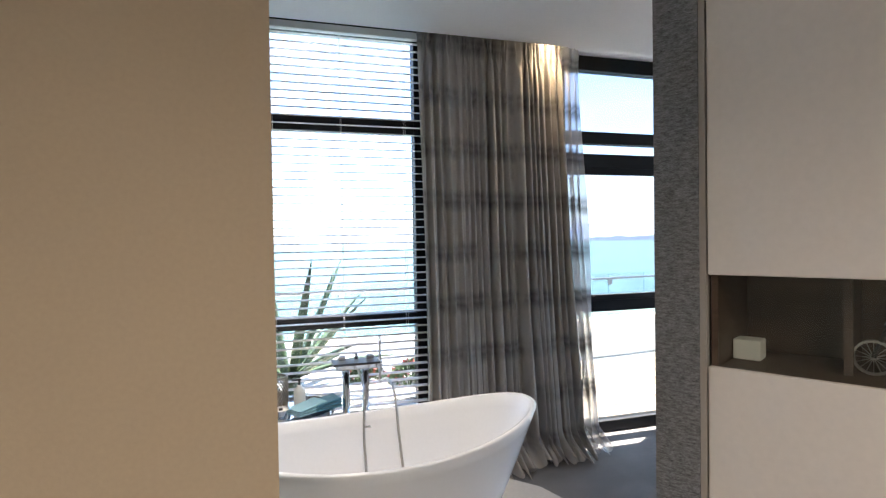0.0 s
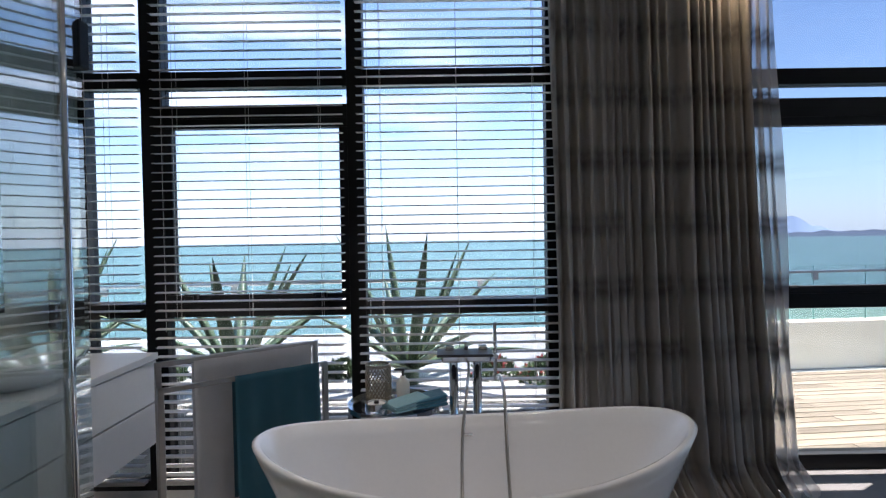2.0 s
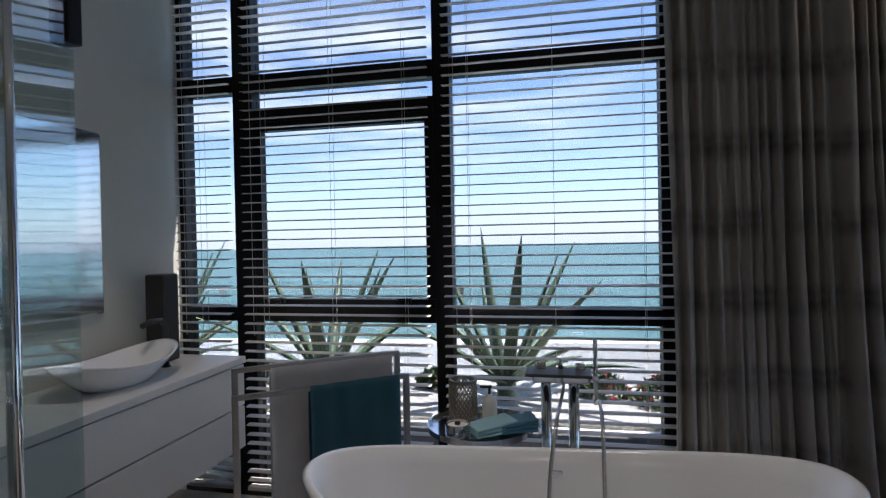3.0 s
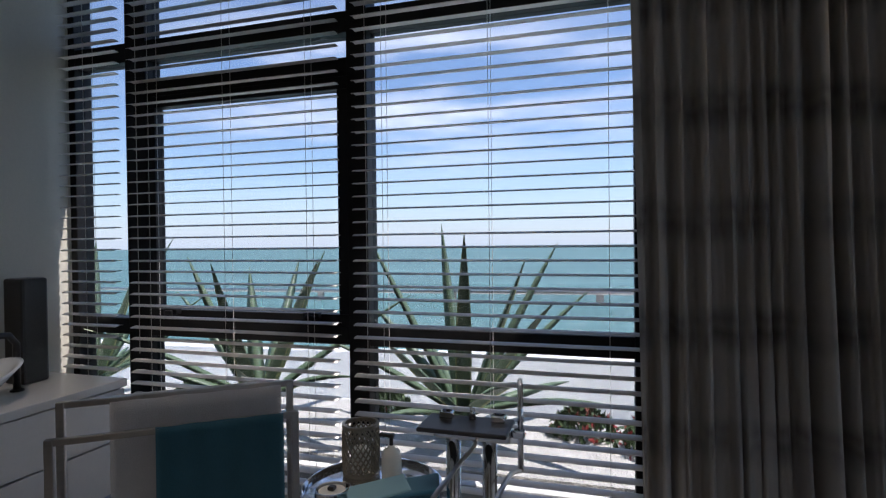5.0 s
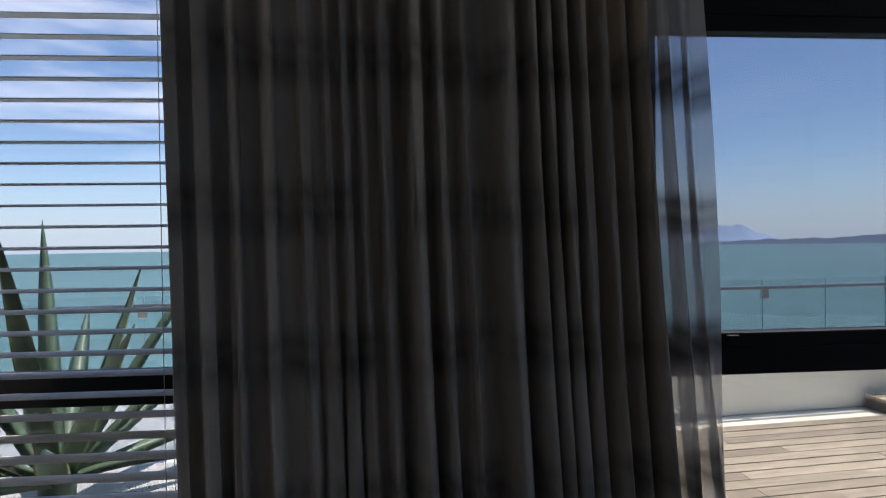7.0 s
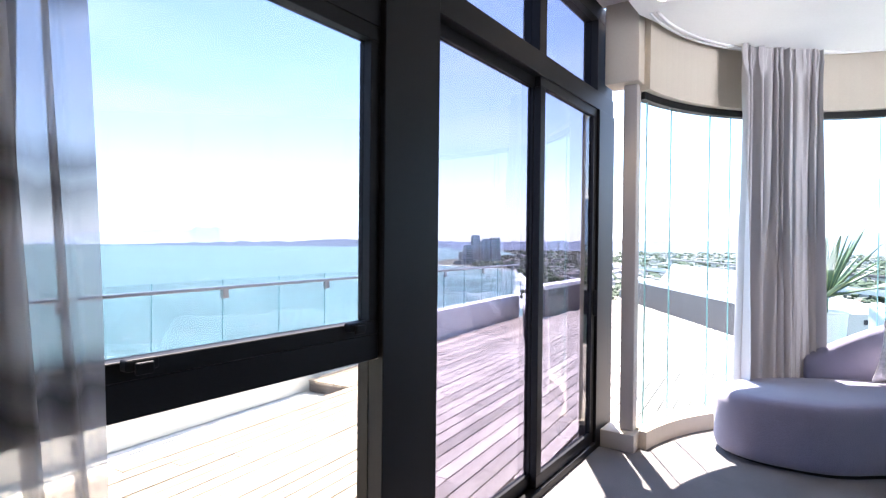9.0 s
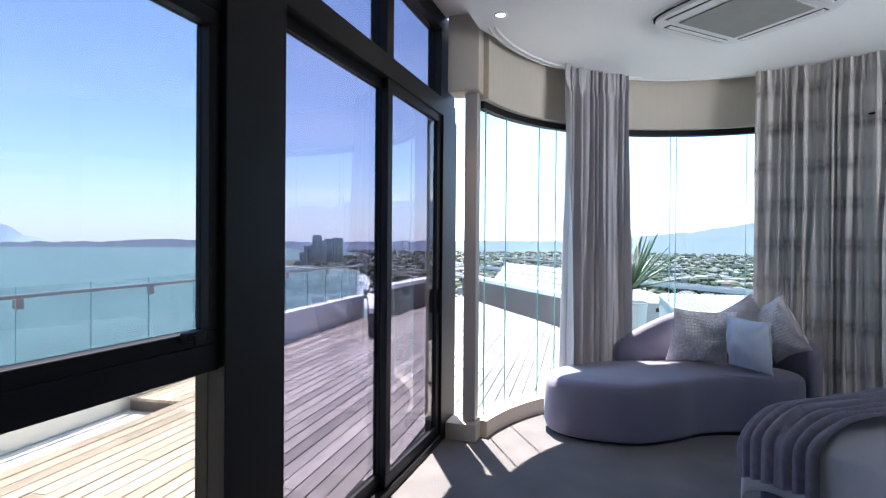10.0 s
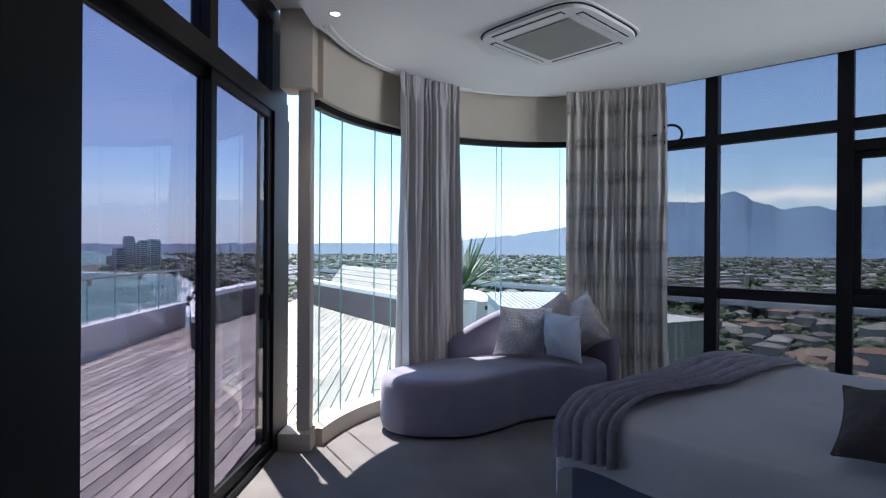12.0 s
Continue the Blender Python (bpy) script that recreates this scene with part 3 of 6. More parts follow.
# grey woven wallcovering on the end of the wall beside the cupboard
CAB = pose(0.98, 0.88, 0, 0, 0, 120.7 - 180)   # x runs along the cupboard front towards the passage, y into the cupboard


def cab_box(x0, x1, y0, y1, z0, z1, bevel=0.0):
    return cube(x0, x1, y0, y1, z0, z1, CAB, bevel)


tagged(part("wall_end", cab_box(-0.145, -0.02, -0.012, 0.62, 0, TOP), M["grey_weave"]), "dark grey textured wallcovering on a wall end", "wall", kind="structure")
tagged(part("wall_end_trim", cab_box(-0.02, -0.004, -0.004, 0.62, 0, TOP), M["column"]), "slim taupe filler strip beside the cupboard", "trim", kind="structure")

# ---- window walls ----
def frame_bars(parent, bars, y0, y1):
    for nm, x0, x1, z0, z1, dy in bars:
        part(nm, cube(x0, x1, y0 - dy, y1, z0, z1, bevel=0.004), M["alu"], parent)


def pane(parent, x0, x1, z0, z1, y, material=None):
    p = part("pane", cube(x0, x1, y, y + 0.006, z0, z1), material or M["sea_glass"], parent)
    p.visible_shadow = False
    return p


w1 = thing("window_1", "dark aluminium window wall of the bathroom with an opening casement", "window", kind="structure")
frame_bars(w1, [
    ("mullion", -1.985, -1.93, 0.0, TOP, 0.0), ("mullion", -1.60, -1.475, 0.0, TOP, 0.0), ("mullion", -0.385, -0.29, 0.0, TOP, 0.0), ("mullion", 0.79, 0.92, 0.0, TOP, 0.0),
    ("transom", -1.93, -1.60, 2.456, 2.55, -0.004), ("transom", -1.475, -0.385, 2.456, 2.55, -0.004), ("transom", -0.29, 0.79, 2.456, 2.55, -0.004),
    ("transom", -1.93, -1.60, 1.098, 1.18, -0.004), ("transom", -1.475, -0.385, 1.098, 1.18, -0.004), ("transom", -0.29, 0.79, 1.098, 1.18, -0.004),
    ("transom", -1.475, -0.385, 2.27, 2.35, -0.004),
    ("sill_bar", -1.93, -1.60, 0.0, 0.12, -0.004), ("sill_bar", -1.475, -0.385, 0.0, 0.12, -0.004), ("sill_bar", -0.29, 0.79, 0.0, 0.12, -0.004),
    ("head_bar", -1.93, -1.60, 3.12, TOP, -0.004), ("head_bar", -1.475, -0.385, 3.12, TOP, -0.004), ("head_bar", -0.29, 0.79, 3.12, TOP, -0.004),
], Y1, Y1 + 0.10)
for x0, x1 in ((-1.93, -1.60), (-1.475, -0.385), (-0.29, 0.79)):
    pane(w1, x0, x1, 2.55, 3.12, Y1 + 0.05)
    pane(w1, x0, x1, 0.12, 1.098, Y1 + 0.05)
    if x0 != -1.475:
        pane(w1, x0, x1, 1.18, 2.456, Y1 + 0.05)
pane(w1, -1.475, -0.385, 2.35, 2.456, Y1 + 0.05)


def casement(parent, x0, x1, z0, z1, y, stays, glazing=None):
    """An opening sash of four bars, its pane and two black stay handles."""
    c = part("casement", cube(x0, x1, y - 0.015, y + 0.045, z0, z0 + 0.05, bevel=0.004), M["alu"], parent)
    for a in ((x0, x1, z1 - 0.055, z1), (x0, x0 + 0.05, z0 + 0.05, z1 - 0.055), (x1 - 0.05, x1, z0 + 0.05, z1 - 0.055)):
        part("sash_bar", cube(a[0], a[1], y - 0.015, y + 0.045, a[2], a[3], bevel=0.004), M["alu"], c)
    pane(c, x0 + 0.05, x1 - 0.05, z0 + 0.05, z1 - 0.055, y + 0.02, glazing)
    for hx in stays:
        h = bmesh.new()
        box(h, hx - 0.04, hx + 0.04, y - 0.05, y - 0.015, z0 + 0.028, z0 + 0.058, bevel=0.005)
        box(h, hx - 0.022, hx + 0.022, y - 0.062, y - 0.05, z0 + 0.02, z0 + 0.05, bevel=0.004)
        part("stay_handle", h, M["alu"], c, "black window stay handle")
    return c


casement(w1, -1.475, -0.385, 1.18, 2.27, Y1 + 0.02, (-1.32, -0.56))

w2 = thing("window_2", "dark aluminium window with an opening casement beside the terrace door", "window", kind="structure")
frame_bars(w2, [
    ("mullion", 2.02, 2.12, 0.0, TOP, 0.0), ("mullion", 3.29, 3.64, 0.0, TOP, 0.02),
    ("transom", 2.12, 3.29, 2.50, 2.60, -0.004), ("transom", 2.12, 3.29, 1.055, 1.15, -0.004), ("transom", 2.12, 3.29, 2.29, 2.41, -0.004),
    ("sill_bar", 2.12, 3.29, 0.0, 0.10, -0.004), ("head_bar", 2.12, 3.29, 3.12, TOP, -0.004),
], Y2, Y2 + 0.11)
pane(w2, 2.12, 3.29, 0.10, 1.055, Y2 + 0.05, M["low_pane"])
pane(w2, 2.12, 3.29, 2.41, 2.50, Y2 + 0.05, M["door_side"])
pane(w2, 2.12, 3.29, 2.60, 3.12, Y2 + 0.05, M["door_side"])
casement(w2, 2.12, 3.29, 1.15, 2.29, Y2 + 0.02, (2.41, 3.15), M["door_side"])

d1 = thing("door_1", "dark aluminium glazed sliding door to the terrace, closed", "door", kind="structure")
frame_bars(d1, [
    ("transom", 3.64, 5.98, 2.47, 2.60, 0.01), ("head_bar", 3.64, 5.98, 3.12, TOP, 0.0), ("threshold", 3.64, 5.98, 0.0, 0.05, 0.02),
    ("mullion", 4.66, 4.76, 2.60, 3.12, 0.0), ("jamb", 5.64, 5.98, 0.05, 2.47, 0.02), ("jamb", 5.64, 5.98, 2.60, 3.12, 0.0),
], Y2, Y2 + 0.11)
pane(d1, 3.64, 4.66, 2.60, 3.12, Y2 + 0.05, M["tinted"])
pane(d1, 4.76, 5.64, 2.60, 3.12, Y2 + 0.05, M["tinted"])
for x0, x1, dy in ((3.64, 4.75, 0.045), (4.68, 5.64, 0.0)):
    leaf = part("door_leaf", cube(x0, x1, Y2 + dy, Y2 + dy + 0.04, 0.05, 0.13, bevel=0.004), M["alu"], d1)
    for a in ((x0, x1, 2.41, 2.47), (x0, x0 + 0.07, 0.13, 2.41), (x1 - 0.07, x1, 0.13, 2.41)):
        part("stile", cube(a[0], a[1], Y2 + dy, Y2 + dy + 0.04, a[2], a[3], bevel=0.004), M["alu"], leaf)
    pane(leaf, x0 + 0.07, x1 - 0.07, 0.13, 2.41, Y2 + dy + 0.017, M["tinted"])
hd = bmesh.new()
box(hd, 5.595, 5.615, Y2 - 0.035, Y2, 0.98, 1.16, bevel=0.005)
part("door_handle", hd, M["alu"], d1, "black upright pull handle")

# ---- the bowed glass corner ----
def arc_band(name, a0, a1, r0, r1, z0, z1, material, n=48):
    pts = [bow(a, r1) for a in np.linspace(a0, a1, n)] + [bow(a, r0) for a in np.linspace(a1, a0, n)]
    return part(name, prism(bmesh.new(), pts, z0, z1), material)


tagged(arc_band("wall_lintel", -31, 81, BOW_R - 0.05, BOW_R + 0.12, 2.62, TOP, M["lintel"]), "curved taupe painted lintel over the bowed glass", "wall", kind="structure")
tagged(arc_band("sill", -31, 81, BOW_R - 0.06, BOW_R + 0.14, 0.0, 0.13, M["lintel"]), "curved low painted sill under the bowed glass", "sill", kind="structure")
tagged(arc_band("head_rail", -31, 80, BOW_R, BOW_R + 0.07, 2.565, 2.618, M["alu"]), "black curved head rail of the frameless glass", "trim", kind="structure")
g3 = thing("window_3", "bowed wall of tall frameless glass panels with green edges", "window", kind="structure")
JOINTS = (82.5, 76.8, 67.3, 54.6, 48.6, 33, 31, 14, 12.4, -5.2, -18, -31)
for a, b in zip(JOINTS, JOINTS[1:]):
    pts = [bow(t, BOW_R + 0.045) for t in np.linspace(a - 0.08, b + 0.08, 5)] + [bow(t, BOW_R + 0.035) for t in np.linspace(b + 0.08, a - 0.08, 5)]
    p = part("pane", prism(bmesh.new(), pts, 0.13, 2.565), M["bow_glass"], g3)
    p.visible_shadow = False
    x, y = bow(b, BOW_R + 0.04)
    part("glass_edge", cube(-0.005, 0.005, -0.003, 0.003, 0.131, 2.564, pose(x, y, 0, 0, 0, b)), M["edge_green"], g3, "green polished glass edge")

col = thing("wall_column", "slim taupe painted column at the end of the door", "column", kind="structure")
part("shaft", cube(5.80, 5.90, 3.48, 3.58, 0.13, 2.66, bevel=0.008), M["column"], col)
part("base", cube(5.72, 5.92, 3.45, 3.695, 0.0, 0.13, bevel=0.006), M["lintel"], col)
part("head", cube(5.72, 5.93, 3.45, 3.695, 2.66, TOP, bevel=0.006), M["lintel"], col)

# ---- the straight window wall behind the bed ----
w4 = thing("window_4", "dark aluminium window wall overlooking the town", "window", (W3_START.x, W3_START.y, 0), math.degrees(math.atan2(W3_DIR.y, W3_DIR.x)), kind="structure")
# along x the wall runs from the bow towards the back; outside is at negative local y side
W3_BAYS = (-0.25, 0.245, 1.25, 2.25, 3.25, 4.25, 5.2)
for s in W3_BAYS[1:]:
    part("mullion", cube(s - 0.055, s + 0.055, -0.02, 0.09, 0, TOP, bevel=0.004), M["alu"], w4)
for i, (a, b) in enumerate(zip(W3_BAYS, W3_BAYS[1:])):
    a, b = a + 0.055, b - 0.055
    for nm, z0, z1 in (("sill_bar", 0, 0.12), ("transom", 1.05, 1.15), ("transom", 2.47, 2.56), ("head_bar", 3.12, TOP)):
        part(nm, cube(a, b, -0.016, 0.086, z0, z1, bevel=0.004), M["alu"], w4)
    pane(w4, a, b, 0.12, 1.05, 0.04, M["town_glass"])
    pane(w4, a, b, 2.56, 3.12, 0.04, M["town_glass"])
    if i in (2, 4):
        part("transom", cube(a, b, -0.016, 0.086, 2.29, 2.38, bevel=0.004), M["alu"], w4)
        pane(w4, a, b, 2.38, 2.47, 0.04, M["town_glass"])
        casement(w4, a, b, 1.15, 2.29, 0.02, (a + 0.15, b - 0.15), M["town_glass"])
    else:
        pane(w4, a, b, 1.15, 2.47, 0.04, M["town_glass"])

# ---- outside: terrace ----
DECK_TURN = 5.0                          # boards, parapet and balustrade run together, turned from the window wall
DECK_NEAR, DECK_FAR, STEP_X = 5.82, 6.46, 6.36


def on_deck(x, y):
    """A plan point from coordinates along and across the deck boards."""
    c, q = math.cos(radians(DECK_TURN)), math.sin(radians(DECK_TURN))
    return (x * c - y * q, x * q + y * c)


EDGE = [(7.62, 1.42), (9.2, 1.85), (10.4, 2.3), (17.4, 6.9), (17.4, 7.4)]   # the terrace ends here, high above the town
ground = part("terrace_slab", prism(bmesh.new(), [(-9, 3.5), (5.5, 3.5), bow(60, 2.05), bow(30, 2.05)] + EDGE + [on_deck(12.9, 6.75), on_deck(-9.0, 6.75)], -0.5, -0.155), M["render_white"])
tagged(ground, "pale concrete terrace slab under the deck", "terrace", kind="structure")
deck_base = part("deck_base", prism(bmesh.new(), [(1.6, 3.86), (5.9, 3.86)] + [bow(a, BOW_R + 0.16) for a in np.linspace(78, 2, 30)] + EDGE[1:4]
                                    + [(17.2, 7.05), (12.1, 7.0), on_deck(12.55, DECK_FAR - 0.03), on_deck(STEP_X + 0.05, DECK_FAR - 0.03), on_deck(STEP_X + 0.05, DECK_NEAR - 0.04), on_deck(2.12, DECK_NEAR - 0.04)], -0.15, -0.035), M["render_grey"])
tagged(deck_base, "dark bearers under the deck boards", "deck", kind="structure")
par = thing("parapet", "low white rendered parapet along the terrace edge", "parapet", (0, 0, 0), DECK_TURN, kind="structure")
part("upstand", cube(-9, 12.62, 6.47, 6.69, -0.15, 0.435, bevel=0.01), M["render_white"], par)
rail = thing("balustrade", "frameless glass balustrade with a steel handrail above the parapet", "balustrade", (0, 0, 0), DECK_TURN)
part("handrail", cube(-9, 12.66, 6.495, 6.54, 1.035, 1.068, bevel=0.008), M["steel"], rail, "flat brushed steel handrail")
for i in range(31):
    x = -8.62 + i * 0.70
    p = part("pane", cube(x + 0.002, x + 0.694, 6.55, 6.562, 0.435, 1.125), M["clear"], rail)
    p.visible_shadow = False
    part("pane_edge", cube(x - 0.001, x + 0.001, 6.549, 6.563, 0.436, 1.124), M["edge_green"], rail, "dark green glass edge")
    if i % 2 == 0:
        part("bracket", cube(x - 0.035, x + 0.035, 6.51, 6.549, 0.95, 1.034, bevel=0.005), M["steel"], rail)

# ---- outside: sea, land, mountains ----
SEA = -35.0
b = bmesh.new()
lathe(b, [(0.1, 0), (60, 0), (300, 0), (1200, 0), (4850, 0)], (0, 0, SEA), 96)
tagged(part("water", b, M["sea"]), "turquoise sea with small white crests", "sea", kind="structure")
coast = [(30, -4200), (26, -25), (60, 12), (120, 40), (230, 95), (331, 168), (430, 212), (560, 278), (650, 330), (700, 420), (740, 530), (900, 640), (1010, 690), (1120, 700), (1500, 760), (2300, 1250), (3100, 2050), (4000, 2500), (4400, 1500), (4700, -500), (3800, -2900)]
tagged(part("ground", prism(bmesh.new(), coast, SEA - 3, SEA + 0.7), M["land"]), "hazy town ground with gardens and streets", "ground", kind="structure")


def ridge(name, yaws, height, near, far, material, label, seed):
    """A mountain chain seen between two headings; height(yaw) in metres."""
    b = bmesh.new()
    n = 260

    def point(u, v):
        yaw = yaws[0] + (yaws[1] - yaws[0]) * u
        r = near + (far - near) * v
        k = v ** 1.3
        h = height(yaw) * k * (1 + 0.16 * (1 - v) * noise.noise(Vector((yaw * 0.35, v * 3, seed)))) + 7 * noise.fractal(Vector((yaw * 0.9, v * 6, seed)), 0.9, 2.0, 4) * (0.2 + k)
        a = radians(yaw)
        return Vector((-math.sin(a) * r, math.cos(a) * r, SEA + 0.5 + max(h, 0)))
    grid(b, n, 9, point)
    return tagged(part(name, b, material, smooth=True), label, "mountain", kind="structure")


def bump(y, c, w, h):
    return h * math.exp(-((y - c) / w) ** 2)


def skyline(profile):
    """Height by heading, eased between (heading, metres) pairs."""
    def height(y):
        for (a, h0), (b2, h1) in zip(profile, profile[1:]):
            if b2 <= y <= a:
                k = (a - y) / (a - b2)
                return h0 + (h1 - h0) * k * k * (3 - 2 * k)
        return profile[-1][1] if y < profile[-1][0] else profile[0][1]
    return height


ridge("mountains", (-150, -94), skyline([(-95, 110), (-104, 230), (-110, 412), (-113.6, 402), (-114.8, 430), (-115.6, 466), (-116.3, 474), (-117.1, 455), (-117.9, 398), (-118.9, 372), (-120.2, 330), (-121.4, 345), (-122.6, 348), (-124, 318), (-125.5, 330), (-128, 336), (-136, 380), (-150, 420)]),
      3300, 4650, M["hazed_range"], "mountain range behind the town, blue with painted haze", 3)
ridge("hills", (-112, -56), skyline([(-56, 45), (-70, 62), (-82, 70), (-89, 84), (-92.5, 118), (-95.5, 138), (-98, 166), (-101.5, 205), (-105, 150), (-109, 30), (-112, 0)]), 3000, 4300, M["hazed_hill"], "low hills behind the town, blued by painted haze", 5)
ridge("headland", (-62, -22), lambda y: 36 + bump(y, -44, 3, 22) + bump(y, -52, 6, 20) - bump(y, -22, 8, 36), 4300, 4700, M["hazed_hill"], "low far headland across the bay, blued by painted haze", 8)
ridge("far_peaks", (-40, -18), skyline([(-18, 20), (-24, 100), (-28.5, 122), (-30.2, 118), (-31.0, 148), (-32.8, 146), (-34.2, 75), (-36, 35), (-40, 10)]), 4600, 4800, M["hazed_peak"], "far peaks across the bay, paled by painted haze", 9)

# ---- the bath ----
def bathtub():
    t = thing("bathtub", "white freestanding boat-shaped bathtub with raised ends", "bathtub", (0.28, 2.14, 0.10), 3.0)
    L, W, H = 0.785, 0.40, 0.685

    def rim_z(c):
        return H + 0.085 * abs(c) ** 2.2 + 0.012 * c

    def outer(u, v):
        a = 2 * math.pi * u
        c, s = math.cos(a), math.sin(a)
        k = 0.52 + 0.48 * v ** 0.9
        return Vector((L * k * c, W * (0.60 + 0.40 * v ** 0.8) * s, rim_z(c) * v))

    def inner(u, v):
        a = 2 * math.pi * u
        c, s = math.cos(a), math.sin(a)
        k = 0.47 + 0.53 * v ** 0.85
        return Vector(((L - 0.03) * k * c, (W - 0.03) * (0.52 + 0.48 * v ** 0.7) * s, 0.13 + (rim_z(c) - 0.13) * v))
    b = bmesh.new()
    o = grid(b, 72, 14, outer, True)
    i = grid(b, 72, 12, inner, True)
    n = 72
    rim_m = []
    for k in range(n):
        m = (o[k][-1].co + i[k][-1].co) / 2 + Vector((0, 0, 0.008))
        rim_m.append(b.verts.new(m))
    for k in range(n):
        q = (k + 1) % n
        b.faces.new((o[k][-1], o[q][-1], rim_m[q], rim_m[k]))
        b.faces.new((rim_m[k], rim_m[q], i[q][-1], i[k][-1]))
    b.faces.new([i[k][0] for k in range(n)])
    b.faces.new([o[k][0] for k in range(n)][::-1])
    part("shell", b, M["ceramic"], t, smooth=True)
    part("overflow", cube(-0.02, 0.02, 0.345, 0.353, 0.61, 0.625, bevel=0.004), M["chrome"], t, "small chrome overflow slot")
    part("drain", lathe(bmesh.new(), [(0.001, 0.012), (0.03, 0.012), (0.034, 0.0)], (0, 0, 0.13), 20), M["chrome"], t, "chrome drain cover", True)


bathtub()


def bath_tap():
    t = thing("bath_tap", "floor-standing chrome bath mixer with a hand shower", "tap", (0.28, 2.98, 0.10), 0)
    for x in (-0.065, 0.055):
        part("standpipe", tube(bmesh.new(), [(x, 0, 0), (x, 0, 0.83)], 0.0235, 16), M["chrome"], t, smooth=True)
        part("foot_plate", lathe(bmesh.new(), [(0.045, 0), (0.045, 0.012), (0.022, 0.018)], (x, 0, 0), 20), M["chrome"], t, smooth=True)
    part("body", cube(-0.125, 0.125, -0.03, 0.03, 0.815, 0.86, bevel=0.008), M["chrome"], t)
    part("spout_shelf", cube(-0.15, 0.13, -0.12, 0.035, 0.862, 0.876, bevel=0.005), M["dark_gloss"], t, "flat dark glossy shelf spout")
    for x in (-0.085, 0.085):
        part("knob", cube(x - 0.022, x + 0.022, -0.02, 0.02, 0.876, 0.898, bevel=0.005), M["chrome"], t)
    part("lever", tube(bmesh.new(), [(0, 0, 0.876), (0, 0, 0.915)], [0.011, 0.008], 12), M["chrome"], t, "slim upright chrome lever", True)
    part("hand_shower", tube(bmesh.new(), [(0.15, 0.02, 0.72), (0.15, 0.02, 1.01)], 0.0095, 12), M["chrome"], t, "slim chrome stick hand shower", True)
    part("holder", cube(0.125, 0.165, 0.0, 0.035, 0.825, 0.85, bevel=0.005), M["chrome"], t)
    hose = [Vector(p) for p in ((0.15, 0.02, 0.72), (0.15, -0.2, 0.79), (0.145, -0.43, 0.765), (0.14, -0.56, 0.56), (0.135, -0.78, 0.24), (0.10, -0.9, 0.19), (0.0, -0.9, 0.19),
                               (-0.045, -0.74, 0.30), (-0.045, -0.56, 0.58), (-0.02, -0.43, 0.765), (0.0, -0.22, 0.80), (0.01, -0.03, 0.80), (0.01, -0.01, 0.815))]
    fine = []
    for i in range(len(hose) - 1):
        p0, p1, p2, p3 = hose[max(i - 1, 0)], hose[i], hose[i + 1], hose[min(i + 2, len(hose) - 1)]
        for k in range(6):
            s = k / 6
            fine.append(0.5 * ((2 * p1) + (p2 - p0) * s + (2 * p0 - 5 * p1 + 4 * p2 - p3) * s * s + (3 * p1 - p0 - 3 * p2 + p3) * s ** 3))
    part("hose", tube(bmesh.new(), fine + [hose[-1]], 0.007, 8), M["steel"], t, "flexible metal shower hose", True)


bath_tap()


def towel_rail():
    t = thing("towel_stand", "freestanding brushed steel two-bar towel stand", "towel rack", (-0.84, 2.96, 0.10), 38)
    for y, z, half in ((0.04, 0.875, 0.395), (-0.06, 0.775, 0.405)):
        part("hanging_bar", cube(-half, half, y - 0.012, y + 0.012, z - 0.012, z + 0.012, bevel=0.004), M["steel"], t)
        for x in (-half, half):
            part("leg", cube(x - 0.014, x + 0.014, y - 0.014, y + 0.014, 0, z + 0.012, bevel=0.004), M["steel"], t)
    for x in (-0.40, 0.40):
        part("foot_bar", cube(x - 0.014, x + 0.014, -0.046, 0.026, 0.0, 0.02, bevel=0.004), M["steel"], t)
    return t


def hung_towel(name, x0, x1, y, z, drop_front, drop_back, material, label, seed):
    """A towel folded over a bar, with soft ripples."""
    b = bmesh.new()

    def point(u, v):
        x = x0 + (x1 - x0) * u
        total = drop_front + drop_back
        s = v * total
        w = 0.006 * math.sin(u * 9 + seed) * (0.3 + abs(v - 0.5)) + 0.004 * math.sin(u * 23 + seed * 2)
        if s < drop_front:
            return Vector((x, y - 0.026 + w - 0.02 * (1 - s / drop_front), z - drop_front + s))
        return Vector((x, y + 0.026 + w, z - (s - drop_front)))
    grid(b, 26, 40, point)
    bmesh.ops.solidify(b, geom=b.faces[:], thickness=0.010)
    ob = part(name, b, material, smooth=True)
    ob.matrix_basis = pose(-0.84, 2.96, 0.10, 0, 0, 38)
    return tagged(ob, label, "towel")


towel_rail()
hung_towel("bath_towel", -0.24, 0.36, 0.04, 0.897, 0.80, 0.78, M["towel_white"], "white cotton bath towel hung over the back bar", 1)
hung_towel("hand_towel", -0.08, 0.36, -0.06, 0.797, 0.66, 0.62, M["towel_teal"], "teal cotton towel hung over the front bar", 4)


